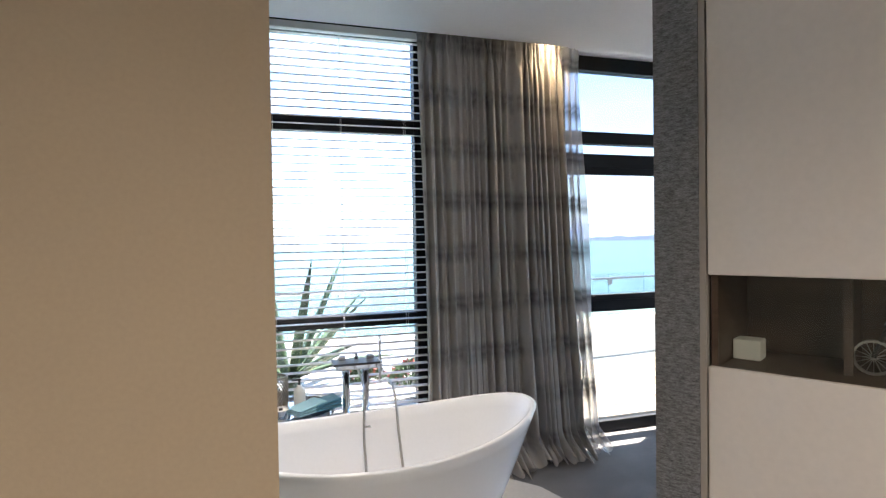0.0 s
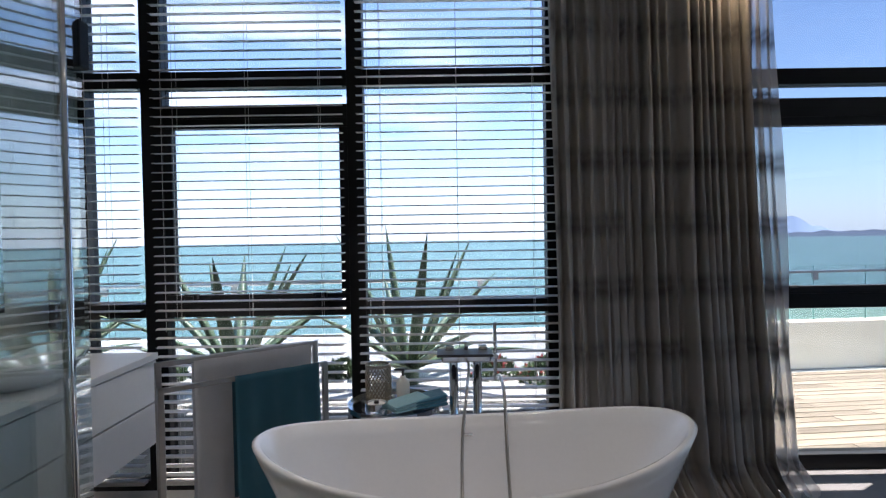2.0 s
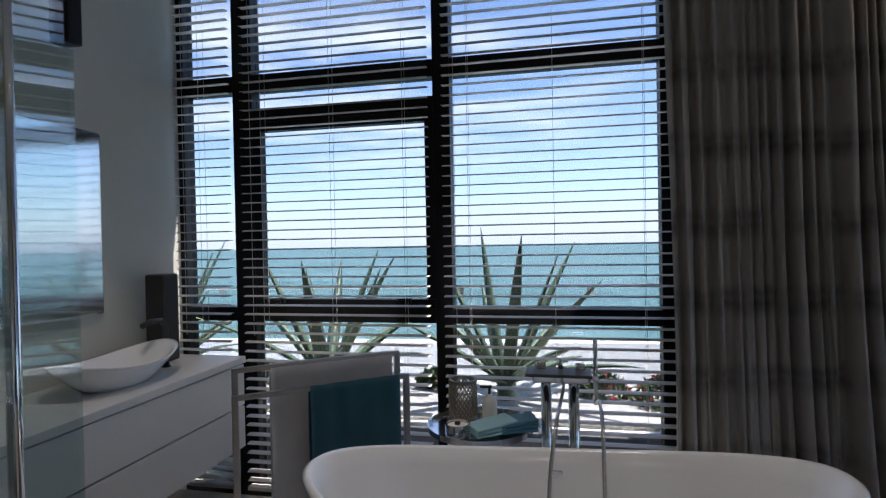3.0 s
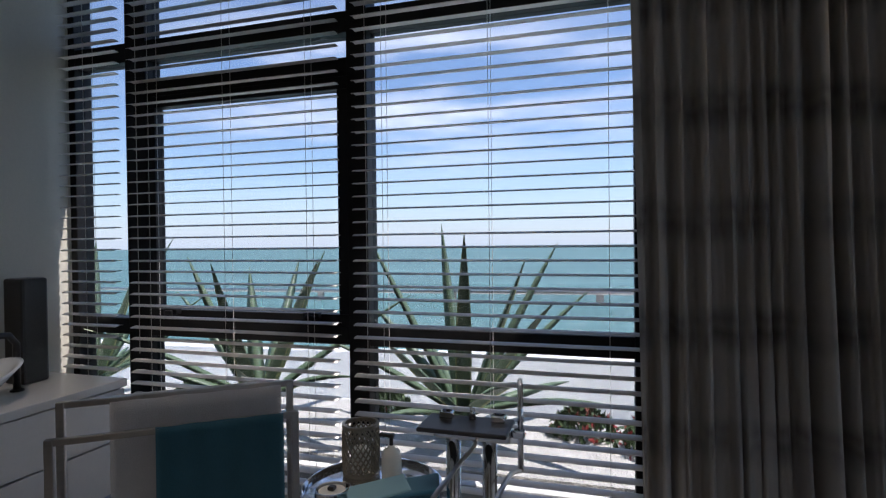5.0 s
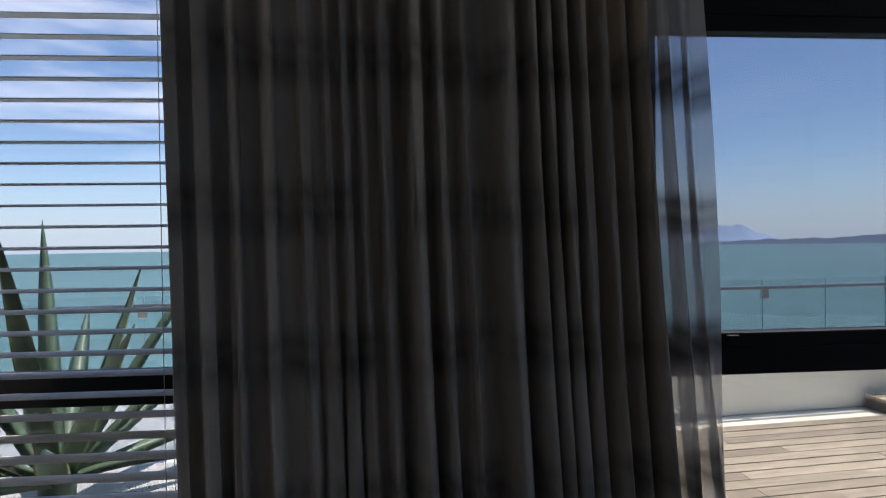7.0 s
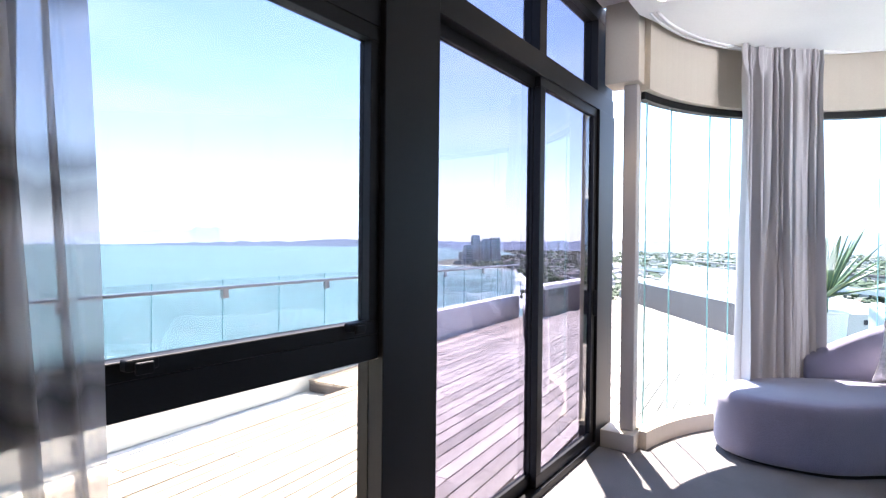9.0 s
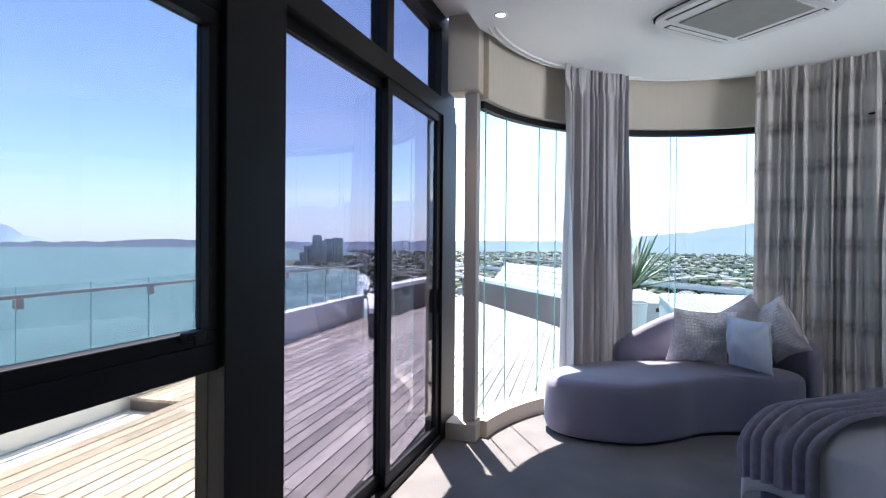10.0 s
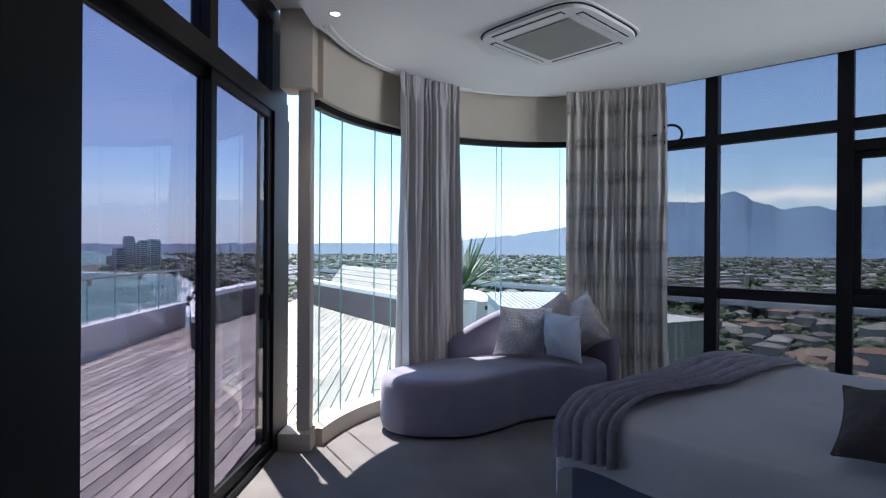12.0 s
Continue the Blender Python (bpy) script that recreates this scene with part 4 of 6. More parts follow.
def side_table():
    t = thing("side_table", "round chrome-rimmed side table beside the bath", "side table", (-0.09, 3.02, 0.10))
    part("tabletop", lathe(bmesh.new(), [(0.001, 0.575), (0.235, 0.575), (0.245, 0.58), (0.245, 0.605), (0.238, 0.605), (0.236, 0.588), (0.001, 0.588)], (0, 0, 0), 48), M["chrome"], t, smooth=False)
    part("stem", tube(bmesh.new(), [(0, 0, 0.01), (0, 0, 0.576)], 0.02, 16), M["chrome"], t, smooth=True)
    part("foot", lathe(bmesh.new(), [(0.15, 0.0), (0.15, 0.01), (0.03, 0.02), (0.02, 0.03)], (0, 0, 0), 32), M["chrome"], t, smooth=True)


side_table()


def pierced_lantern():
    t = thing("candle_lantern", "pierced bronze candle lantern on the side table", "lantern", (-0.19, 3.14, 0.689))
    b = bmesh.new()
    n, rows, r = 22, 10, 0.062
    # an open lattice of slanting strips, two layers crossing
    for layer, dr in ((1, 0.0), (-1, 0.003)):
        for k in range(n):
            pts = []
            for j in range(rows + 1):
                a = 2 * math.pi * (k + layer * j * 0.55) / n
                bulge = r + dr + 0.004 * math.sin(math.pi * j / rows)
                pts.append((bulge * math.cos(a), bulge * math.sin(a), 0.012 + 0.165 * j / rows))
            tube(b, pts, 0.0032, 4)
    part("lattice", b, M["lantern"], t)
    for z in (0.006, 0.18):
        part("ring", lathe(bmesh.new(), [(0.058, 0), (0.069, 0), (0.069, 0.012), (0.058, 0.012), (0.058, 0)], (0, 0, z - 0.006), 36), M["lantern"], t, smooth=False)
    part("candle", tube(bmesh.new(), [(0, 0, 0.0), (0, 0, 0.09)], 0.035, 24), M["candle"], t, "cream pillar candle", False)


pierced_lantern()


def soap_bottle():
    t = thing("soap_dispenser", "frosted soap dispenser with a chrome pump", "soap dispenser", (-0.055, 3.11, 0.689))
    part("bottle", lathe(bmesh.new(), [(0.001, 0), (0.034, 0), (0.036, 0.006), (0.036, 0.085), (0.030, 0.105), (0.014, 0.115), (0.014, 0.125), (0.001, 0.125)], (0, 0, 0), 28), M["soap"], t, smooth=True)
    pm = bmesh.new()
    tube(pm, [(0, 0, 0.12), (0, 0, 0.155)], 0.007, 10)
    box(pm, -0.045, 0.012, -0.009, 0.009, 0.153, 0.166, bevel=0.003)
    part("pump", pm, M["dark_vase"], t, "dark metal pump head")


soap_bottle()


def tealight():
    t = thing("tealight_holder", "chrome bowl tealight holder with a white candle", "candle", (-0.17, 2.88, 0.689))
    part("bowl", lathe(bmesh.new(), [(0.001, 0), (0.05, 0), (0.056, 0.01), (0.056, 0.055), (0.051, 0.055), (0.050, 0.012), (0.001, 0.012)], (0, 0, 0), 32), M["chrome"], t, smooth=False)
    part("wax", lathe(bmesh.new(), [(0.001, 0.048), (0.044, 0.048), (0.044, 0.012)], (0, 0, 0), 28), M["candle"], t)
    part("snuffer", cube(-0.012, 0.012, -0.012, 0.012, 0.049, 0.062, bevel=0.004), M["dark_vase"], t)


tealight()


def folded_towel(name, at, turn, size, material, label):
    b = bmesh.new()
    w, d, h = size
    layers = 3
    for i in range(layers):
        z0 = h * i / layers
        box(b, -w / 2, w / 2, -d / 2, d / 2, z0 + 0.001, z0 + h / layers - 0.001, bevel=0.007)
    for v in b.verts:
        v.co.z += 0.010 * math.sin(v.co.x * 18) * (v.co.z / h)
        v.co.y += 0.006 * math.sin(v.co.x * 25)
    ob = part(name, b, material, smooth=False)
    ob.matrix_basis = pose(*at, 0, 0, turn)
    return tagged(ob, label, "towel")


folded_towel("face_cloth", (-0.02, 2.91, 0.705), 32, (0.20, 0.13, 0.045), M["towel_pale"], "folded pale teal face cloth on the side table")
folded_towel("face_cloth", (0.085, 2.955, 0.705), 18, (0.17, 0.13, 0.05), M["towel_teal"], "folded dark teal face cloth on the side table")

# ---- vanity ----
def vanity():
    t = thing("vanity", "wall-hung white lacquered vanity with two drawers", "vanity unit")
    x0, x1, y0, y1 = -1.965, -1.46, 1.75, 3.28
    part("carcass", cube(x0, x1 - 0.022, y0, y1, 0.42, 0.885, bevel=0.003), M["gloss_white"], t)
    part("worktop", cube(x0, x1 + 0.005, y0 - 0.005, y1 + 0.01, 0.888, 0.925, bevel=0.004), M["gloss_white"], t, "pale stone vanity top")
    for z0, z1 in ((0.42, 0.648), (0.656, 0.882)):
        part("drawer_front", cube(x1 - 0.02, x1, y0 + 0.003, y1 - 0.003, z0, z1, bevel=0.003), M["gloss_white"], t)
    bs = bmesh.new()

    def outer(u, v):
        a = 2 * math.pi * u
        return Vector((-1.70 + 0.19 * (0.55 + 0.45 * v) * math.cos(a), 2.64 + 0.33 * (0.5 + 0.5 * v ** 0.8) * math.sin(a), 0.926 + (0.10 + 0.05 * abs(math.sin(a)) ** 2) * v))

    def inner(u, v):
        p = outer(u, v)
        c = Vector((-1.70, 2.64, p.z))
        return c + (p - c) * 0.94 + Vector((0, 0, 0.012 * (1 - v)))
    o, i = grid(bs, 48, 8, outer, True), grid(bs, 48, 8, inner, True)
    for k in range(48):
        q = (k + 1) % 48
        bs.faces.new((o[k][-1], o[q][-1], i[q][-1], i[k][-1]))
    bs.faces.new([i[k][0] for k in range(48)]); bs.faces.new([o[k][0] for k in range(48)][::-1])
    ob = part("washbasin", bs, M["ceramic"], smooth=True)
    tagged(ob, "white oval vessel basin on the vanity top", "washbasin")


vanity()
v = part("vase", cube(-1.90, -1.78, 3.05, 3.17, 0.927, 1.40, bevel=0.012), M["dark_vase"])
tagged(v, "tall square dark vase on the vanity", "vase")
tp = bmesh.new()
lathe(tp, [(0.026, 0), (0.026, 0.006), (0.018, 0.01)], (-1.72, 2.98, 0.927), 20)
tube(tp, [(-1.72, 2.98, 0.93), (-1.72, 2.98, 1.13), (-1.72, 2.95, 1.17), (-1.72, 2.88, 1.175), (-1.72, 2.82, 1.16)], 0.014, 12)
tagged(part("basin_tap", tp, M["dark_vase"], smooth=True), "tall dark basin tap on the vanity", "tap")
mr = thing("wall_mirror", "silver-framed mirror on the bathroom wall", "mirror")
part("frame", cube(-1.968, -1.94, 1.65, 2.83, 1.22, 2.12, bevel=0.01), M["chrome"], mr)
part("mirror_glass", cube(-1.940, -1.936, 1.74, 2.74, 1.31, 2.03), M["chrome"], mr)

# ---- shower screen ----
sc = thing("shower_screen", "clear glass shower enclosure with chrome fittings", "shower")
A, B, C = Vector((-0.205, 0.56)), Vector((-0.49, 1.15)), Vector((-0.60, 1.37))
for nm, p, q in (("fixed_panel", A, B), ("door_panel", B, C)):
    d = (q - p).normalized()
    n = Vector((-d.y, d.x)) * 0.004
    pts = [(p + d * 0.006 + n), (p + d * 0.006 - n), (q - d * 0.006 - n), (q - d * 0.006 + n)]
    ob = part(nm, prism(bmesh.new(), [(v.x, v.y) for v in pts], 0.02, 2.35), M["shower"], sc)
    ob.visible_shadow = False
part("post", tube(bmesh.new(), [(B.x, B.y, 0.0), (B.x, B.y, 2.35)], 0.010, 10), M["chrome"], sc, "slim chrome upright", True)
h = bmesh.new()
tube(h, [(B.x + 0.03, B.y - 0.06, 0.84), (B.x + 0.07, B.y - 0.03, 0.84), (B.x + 0.09, B.y + 0.04, 0.845)], 0.016, 12)
part("handle", h, M["chrome"], sc, "chrome knob handle", True)
part("hinge", cube(C.x - 0.02, C.x + 0.02, C.y - 0.03, C.y + 0.005, 1.92, 2.02, bevel=0.004), M["alu"], sc)

# ---- venetian blinds ----
def blind(x0, x1, z0, z1, y, label):
    t = thing("venetian_blind", label, "blind", (0, 0, 0), group="bathroom blinds")
    part("headrail", cube(x0, x1, y - 0.028, y + 0.028, z1, z1 + 0.045, bevel=0.003), M["slat"], t)
    b = bmesh.new()
    w = 0.0225
    for k in range(5):
        s = -1 + 2 * k / 4
        for x in (x0, x1):
            b.verts.new((x, w * s, 0.0045 * (1 - s * s)))
            b.verts.new((x, w * s, 0.0045 * (1 - s * s) - 0.0022))
    b.verts.ensure_lookup_table()
    vs = b.verts
    for k in range(4):
        o = 4 * k
        b.faces.new((vs[o], vs[o + 4], vs[o + 6], vs[o + 2]))
        b.faces.new((vs[o + 1], vs[o + 3], vs[o + 7], vs[o + 5]))
    b.faces.new((vs[0], vs[2], vs[3], vs[1])); b.faces.new((vs[16], vs[17], vs[19], vs[18]))
    me = from_bm("slat", b, M["slat"])
    n = int((z1 - z0) / 0.0535)
    rnd = random.Random(int(x0 * 100) + 7)
    for k in range(n):
        s = new("slat", me)
        s.parent = t
        s.matrix_basis = pose(0, y, z0 + 0.03 + (k + 0.5) * (z1 - z0 - 0.03) / n, 5.5 + rnd.uniform(-1.2, 1.2), rnd.uniform(-0.06, 0.06), 0)
    part("bottom_rail", cube(x0, x1, y - 0.025, y + 0.025, z0, z0 + 0.022, bevel=0.003), M["slat"], t)
    span = x1 - x0
    for f in ((0.5,) if span < 0.5 else (0.12, 0.5, 0.88)):
        x = x0 + span * f
        for dy in (-0.027, 0.027):
            part("ladder_cord", tube(bmesh.new(), [(x, y + dy, z0 + 0.01), (x, y + dy, z1)], 0.0011, 5), M["cord"], t)
    part("pull_cord", tube(bmesh.new(), [(x0 + 0.07, y - 0.035, z0 + 0.9), (x0 + 0.07, y - 0.035, z1)], 0.0014, 5), M["cord"], t)


blind(-1.935, -1.59, 0.13, 3.10, 3.375, "narrow white slatted blind with open slats")
blind(-1.50, -0.40, 0.13, 3.10, 3.375, "white slatted venetian blind with open slats")
blind(-0.32, 0.84, 0.13, 3.10, 3.375, "white slatted venetian blind, its slats open")


# ---- curtains ----
def curtain(name, label, path, width_cloth, z0, z1, folds, depth, materials, puddle=0.0, flare=0.0, seed=0, edge=0.0, lean=0.0):
    """A pleated curtain along path(u) -> (point, outward normal); its uv runs in metres of flat cloth."""
    b = bmesh.new()
    uvl = b.loops.layers.uv.new("uv")
    nu, nv = folds * 18 + 1, 60
    rnd = random.Random(seed)
    ph = [rnd.uniform(-0.9, 0.9) for _ in range(folds + 2)]
    am = [rnd.uniform(0.35, 1.5) for _ in range(folds + 2)]

    def point(u, v):
        z = z0 + (z1 - z0) * v
        low = 1 - v
        k = u * folds + (0.55 * math.sin(2 * math.pi * u * 2.3 + seed) + 0.3 * math.sin(2 * math.pi * u * 5.1 + 2 * seed)) * math.sin(math.pi * u)
        k = min(max(k, 0.0), folds - 0.001)
        i = int(min(k, folds - 1))
        s = k - i
        a = am[i] * (1 - s) + am[i + 1] * s
        wob = 0.30 * math.sin(3.1 * v + ph[i]) * low + 0.25 * noise.noise(Vector((u * 7, v * 2.2, seed))) * (1 - v * v)
        sw = math.sin(2 * math.pi * (k + wob))
        fold = (sw + 0.28 * math.sin(4 * math.pi * (k + wob) + ph[i])) * depth * a * (0.60 + 0.55 * low)
        fold += 0.25 * depth * math.sin(6 * math.pi * k + 4 * v) * low
        uu = u * (1 + flare * low ** 1.5) - lean * v ** 1.5 * (1 - u) ** 3 - (0.105 * a * math.sin(4 * math.pi * (k + wob)) + 0.05 * math.sin(2 * math.pi * (k + wob) + ph[i])) / folds + 0.010 * math.sin(2 * math.pi * k + 1.3) * low
        (x, y), nrm = path(uu)
        if puddle and v < 0.06:
            q = 1 - v / 0.06
            fold += puddle * q * (0.5 + 0.5 * math.sin(7 * k + ph[i]))
            z += puddle * 0.35 * q * (0.5 + 0.5 * math.sin(11 * k + ph[i]))
        # gathered heading
        if v > 0.92:
            q = min(1.0, (v - 0.92) / 0.03)
            fold = fold * (1 - 0.55 * q) + q * (0.011 * math.sin(2 * math.pi * k * 2.5 + 9 * v) + 0.006 * math.sin(120 * v + 3 * k))
        return Vector((x - nrm[0] * fold, y - nrm[1] * fold, z))
    vs = grid(b, nu, nv, point)
    for f in b.faces:
        f.smooth = True
    where = {}
    for i in range(nu):
        for j in range(nv):
            where[vs[i][j]] = (width_cloth * i / (nu - 1), z0 + (z1 - z0) * j / (nv - 1))
    for f in b.faces:
        mu = 0.0
        for lp in f.loops:
            lp[uvl].uv = where[lp.vert]
            mu += where[lp.vert][0] / 4
        if edge and mu > width_cloth * (1 - edge):
            f.material_index = 1
    ob = part(name, b, materials)
    return tagged(ob, label, "curtain")


def straight(x0, y0, x1, y1):
    d = Vector((x1 - x0, y1 - y0))
    n = Vector((-d.y, d.x)).normalized()
    return lambda u: ((x0 + d.x * u, y0 + d.y * u), (n.x, n.y))


def on_bow(a0, a1, r):
    return lambda u: (bow(a0 + (a1 - a0) * u, r), (math.cos(radians(a0 + (a1 - a0) * u)), math.sin(radians(a0 + (a1 - a0) * u))))


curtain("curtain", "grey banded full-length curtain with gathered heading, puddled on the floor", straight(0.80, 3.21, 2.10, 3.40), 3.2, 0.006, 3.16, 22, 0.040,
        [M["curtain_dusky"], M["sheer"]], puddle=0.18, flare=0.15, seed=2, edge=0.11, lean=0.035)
curtain("curtain", "plain grey full-length curtain drawn back at the bowed glass", on_bow(54.0, 30.5, BOW_R - 0.24), 1.6, 0.006, 3.064, 8, 0.080, [M["curtain_plain"]], flare=0.05, seed=5)
curtain("curtain", "grey banded full-length curtain at the end of the bowed glass", on_bow(-6.5, -37.0, BOW_R - 0.24), 2.2, 0.006, 3.064, 12, 0.066, [M["curtain_pattern"]], flare=0.04, seed=9)

# ---- bedroom ----
def chaise():
    t = thing("chaise_longue", "lilac-grey upholstered kidney-shaped chaise with a low curved back", "sofa")
    # outline of the seat, anticlockwise from its rounded foot end
    ctrl = [(6.03, 2.86), (5.98, 2.62), (6.02, 2.30), (6.22, 2.02), (6.44, 1.80), (6.58, 1.52), (6.62, 1.22), (6.85, 1.00), (7.12, 1.08), (7.22, 1.42), (7.18, 1.85), (7.02, 2.30), (6.78, 2.70), (6.45, 2.98), (6.18, 3.00)]

    def smooth_loop(pts, k=6):
        out, n = [], len(pts)
        for i in range(n):
            p0, p1, p2, p3 = (Vector(pts[(i + j - 1) % n]) for j in range(4))
            for q in range(k):
                s = q / k
                out.append(0.5 * ((2 * p1) + (p2 - p0) * s + (2 * p0 - 5 * p1 + 4 * p2 - p3) * s * s + (3 * p1 - p0 - 3 * p2 + p3) * s ** 3))
        return out
    loop = smooth_loop(ctrl)
    cx = sum((p for p in loop), Vector((0, 0))) / len(loop)
    b = bmesh.new()
    prof = [(0.965, 0.03), (0.985, 0.05), (1.0, 0.10), (1.0, 0.38), (0.99, 0.425), (0.96, 0.452), (0.90, 0.465), (0.6, 0.472), (0.2, 0.474)]
    rings = []
    for k, z in prof:
        rings.append([b.verts.new((cx.x + (p.x - cx.x) * k, cx.y + (p.y - cx.y) * k, z)) for p in loop])
    n = len(loop)
    for a, c in zip(rings, rings[1:]):
        for i in range(n):
            b.faces.new((a[i], a[(i + 1) % n], c[(i + 1) % n], c[i]))
    b.faces.new(rings[0][::-1]); b.faces.new(rings[-1])
    part("seat", b, M["chaise"], t, smooth=True)
    pl = bmesh.new()
    prism(pl, [(cx.x + (p.x - cx.x) * 0.9, cx.y + (p.y - cx.y) * 0.9) for p in loop], 0.0, 0.035)
    part("plinth", pl, M["gap"], t, "recessed dark plinth")
    # the back sweeps up along the window side
    bk = bmesh.new()
    spine = [(6.95, 2.48), (7.06, 2.26), (7.16, 1.98), (7.24, 1.60), (7.26, 1.28), (7.16, 1.02), (6.95, 0.90)]
    pts = []
    for i in range(len(spine) - 1):
        p0, p1, p2, p3 = (Vector(spine[min(max(i + j - 1, 0), len(spine) - 1)]) for j in range(4))
        for q in range(6):
            s = q / 6
            pts.append(0.5 * ((2 * p1) + (p2 - p0) * s + (2 * p0 - 5 * p1 + 4 * p2 - p3) * s * s + (3 * p1 - p0 - 3 * p2 + p3) * s ** 3))
    pts.append(Vector(spine[-1]))
    m = len(pts)
    secs = []
    for i, p in enumerate(pts):
        d = (pts[min(i + 1, m - 1)] - pts[max(i - 1, 0)]).normalized()
        nr = Vector((-d.y, d.x))
        u = i / (m - 1)
        top = 0.60 + 0.31 * min(1, u / 0.36) ** 0.9 - (0.26 * max(0, (u - 0.66) / 0.34) ** 1.2)
        sec = []
        for off, z in ((-0.055, 0.03), (-0.06, top - 0.05), (-0.045, top - 0.015), (0.0, top), (0.045, top - 0.015), (0.06, top - 0.05), (0.055, 0.03)):
            sec.append(bk.verts.new((p.x + nr.x * off, p.y + nr.y * off, z)))
        secs.append(sec)
    for a, c in zip(secs, secs[1:]):
        for k in range(6):
            bk.faces.new((a[k], a[k + 1], c[k + 1], c[k]))
        bk.faces.new((a[6], a[0], c[0], c[6]))
    bk.faces.new(secs[0]); bk.faces.new(secs[-1][::-1])
    part("backrest", bk, M["chaise"], t, smooth=True)


chaise()


def cushion(label, at, size, rx, ry, rz, material, seed=0, crease=0.0, quilt=0.0, piping=None):
    """A stuffed square cushion with pinched sides, soft creases and a corded edge."""
    t = new("cushion")
    t.matrix_basis = pose(*at, rx, ry, rz)
    b = bmesh.new()
    w, h, d = size
    n = 110 if quilt else 44
    ph = random.Random(seed).uniform(0, 6)

    def outline(x, y):
        return x * w / 2 * (1 - 0.09 * (1 - y * y) * abs(x) ** 3), y * h / 2 * (1 - 0.09 * (1 - x * x) * abs(y) ** 3)

    def side(sign):
        def point(u, v):
            x, y = 2 * u - 1, 2 * v - 1
            e = max(0.0, (1 - abs(x) ** 2.2) * (1 - abs(y) ** 2.2)) ** 0.72
            q = quilt * (abs(math.sin(x * 30)) * abs(math.sin(y * 30))) ** 0.6 * (1 if max(abs(x), abs(y)) < 0.80 else 0)
            wr = crease * noise.noise(Vector((2.2 * x, 2.2 * y, seed + sign))) * min(1, 4 * e) + 0.4 * crease * math.sin(6 * x + 8 * y + ph) * abs(x) * abs(y) * e
            px, py = outline(x, y)
            return Vector((px, sign * (d / 2 * e + wr + q), py))
        return point
    grid(b, n, n, side(1)); grid(b, n, n, side(-1))
    bmesh.ops.remove_doubles(b, verts=b.verts, dist=0.0008)
    part("cover", b, material, t, smooth=True)
    m = 24
    edge = [(-1 + 2 * k / m, -1) for k in range(m)] + [(1, -1 + 2 * k / m) for k in range(m)] + [(1 - 2 * k / m, 1) for k in range(m)] + [(-1, 1 - 2 * k / m) for k in range(m + 1)]
    part("piping", tube(bmesh.new(), [(outline(x, y)[0], 0, outline(x, y)[1]) for x, y in edge], 0.006, 6), piping or material, t, smooth=True)
    return tagged(t, label, "cushion", "cushions")


cushion("grey velvet cushion behind the others on the chaise", (7.10, 1.42, 0.80), (0.42, 0.42, 0.18), -8, 34, 84, M["cush_taupe"], 4, 0.03)
cushion("silver quilted square cushion leaning on the chaise back", (6.93, 1.77, 0.715), (0.51, 0.49, 0.24), -16, -3, 104, M["cush_silver"], 1, 0.045, 0.008)
cushion("taupe beaded cushion in the corner of the chaise", (6.97, 1.17, 0.81), (0.42, 0.48, 0.18), -12, 26, 26, M["cush_taupe"], 3, 0.04, 0.007)
cushion("pale blue satin cushion on the chaise", (6.76, 1.43, 0.70), (0.37, 0.45, 0.32), -14, -5, 48, M["cush_blue"], 2, 0.018, 0.0, M["plastic"])

# bed: x along the foot from the near corner, y towards the head
BED = (4.93, 1.78, 0)
BED_TURN = math.degrees(math.atan2(-0.73, 0.683))


def bed():
    t = thing("bed", "king-size bed with a dark upholstered base and a white duvet", "bed", BED, BED_TURN)
    # local x: along the foot; local -y: towards the head
    part("base", cube(0.03, 2.09, -2.05, -0.04, 0.04, 0.34, bevel=0.03), M["bed_base"], t, "dark blue upholstered bed base")
    part("mattress", cube(0.20, 1.94, -2.06, -0.20, 0.34, 0.60, bevel=0.12), M["duvet"], t)
    for x in (0.12, 2.0):
        for y in (-1.9, -0.15):
            part("leg", tube(bmesh.new(), [(x, y, 0), (x, y, 0.05)], 0.03, 12), M["gap"], t)
    part("headboard", cube(-0.05, 2.17, -2.16, -2.07, 0.0, 1.15, bevel=0.03), M["bed_base"], t)
    return t


bed()


def bed_surface(x, y, lift):
    """Height of cloth that lies over the mattress and hangs down its sides, as a point from flat cloth coordinates."""
    r = 0.30
    X0, X1, Y1b = 0.22, 1.92, -0.22
    px, py, pz = x, y, 0.635 + lift
    drop = 0.0
    if x < X0:
        drop = X0 - x
        px = X0 - r * 0.75 * math.sin(min(drop / r, 1) * 1.57) - lift
    elif x > X1:
        drop = x - X1
        px = X1 + r * 0.75 * math.sin(min(drop / r, 1) * 1.57) + lift
    dropy = 0.0
    if y > Y1b:
        dropy = y - Y1b
        py = Y1b + r * 0.75 * math.sin(min(dropy / r, 1) * 1.57) + lift
    dd = math.hypot(drop, dropy) if drop and dropy else max(drop, dropy)
    if dd > 0:
        pz -= (dd * dd / (2 * r) if dd < r else dd - r / 2)
    return Vector((px, py, pz))


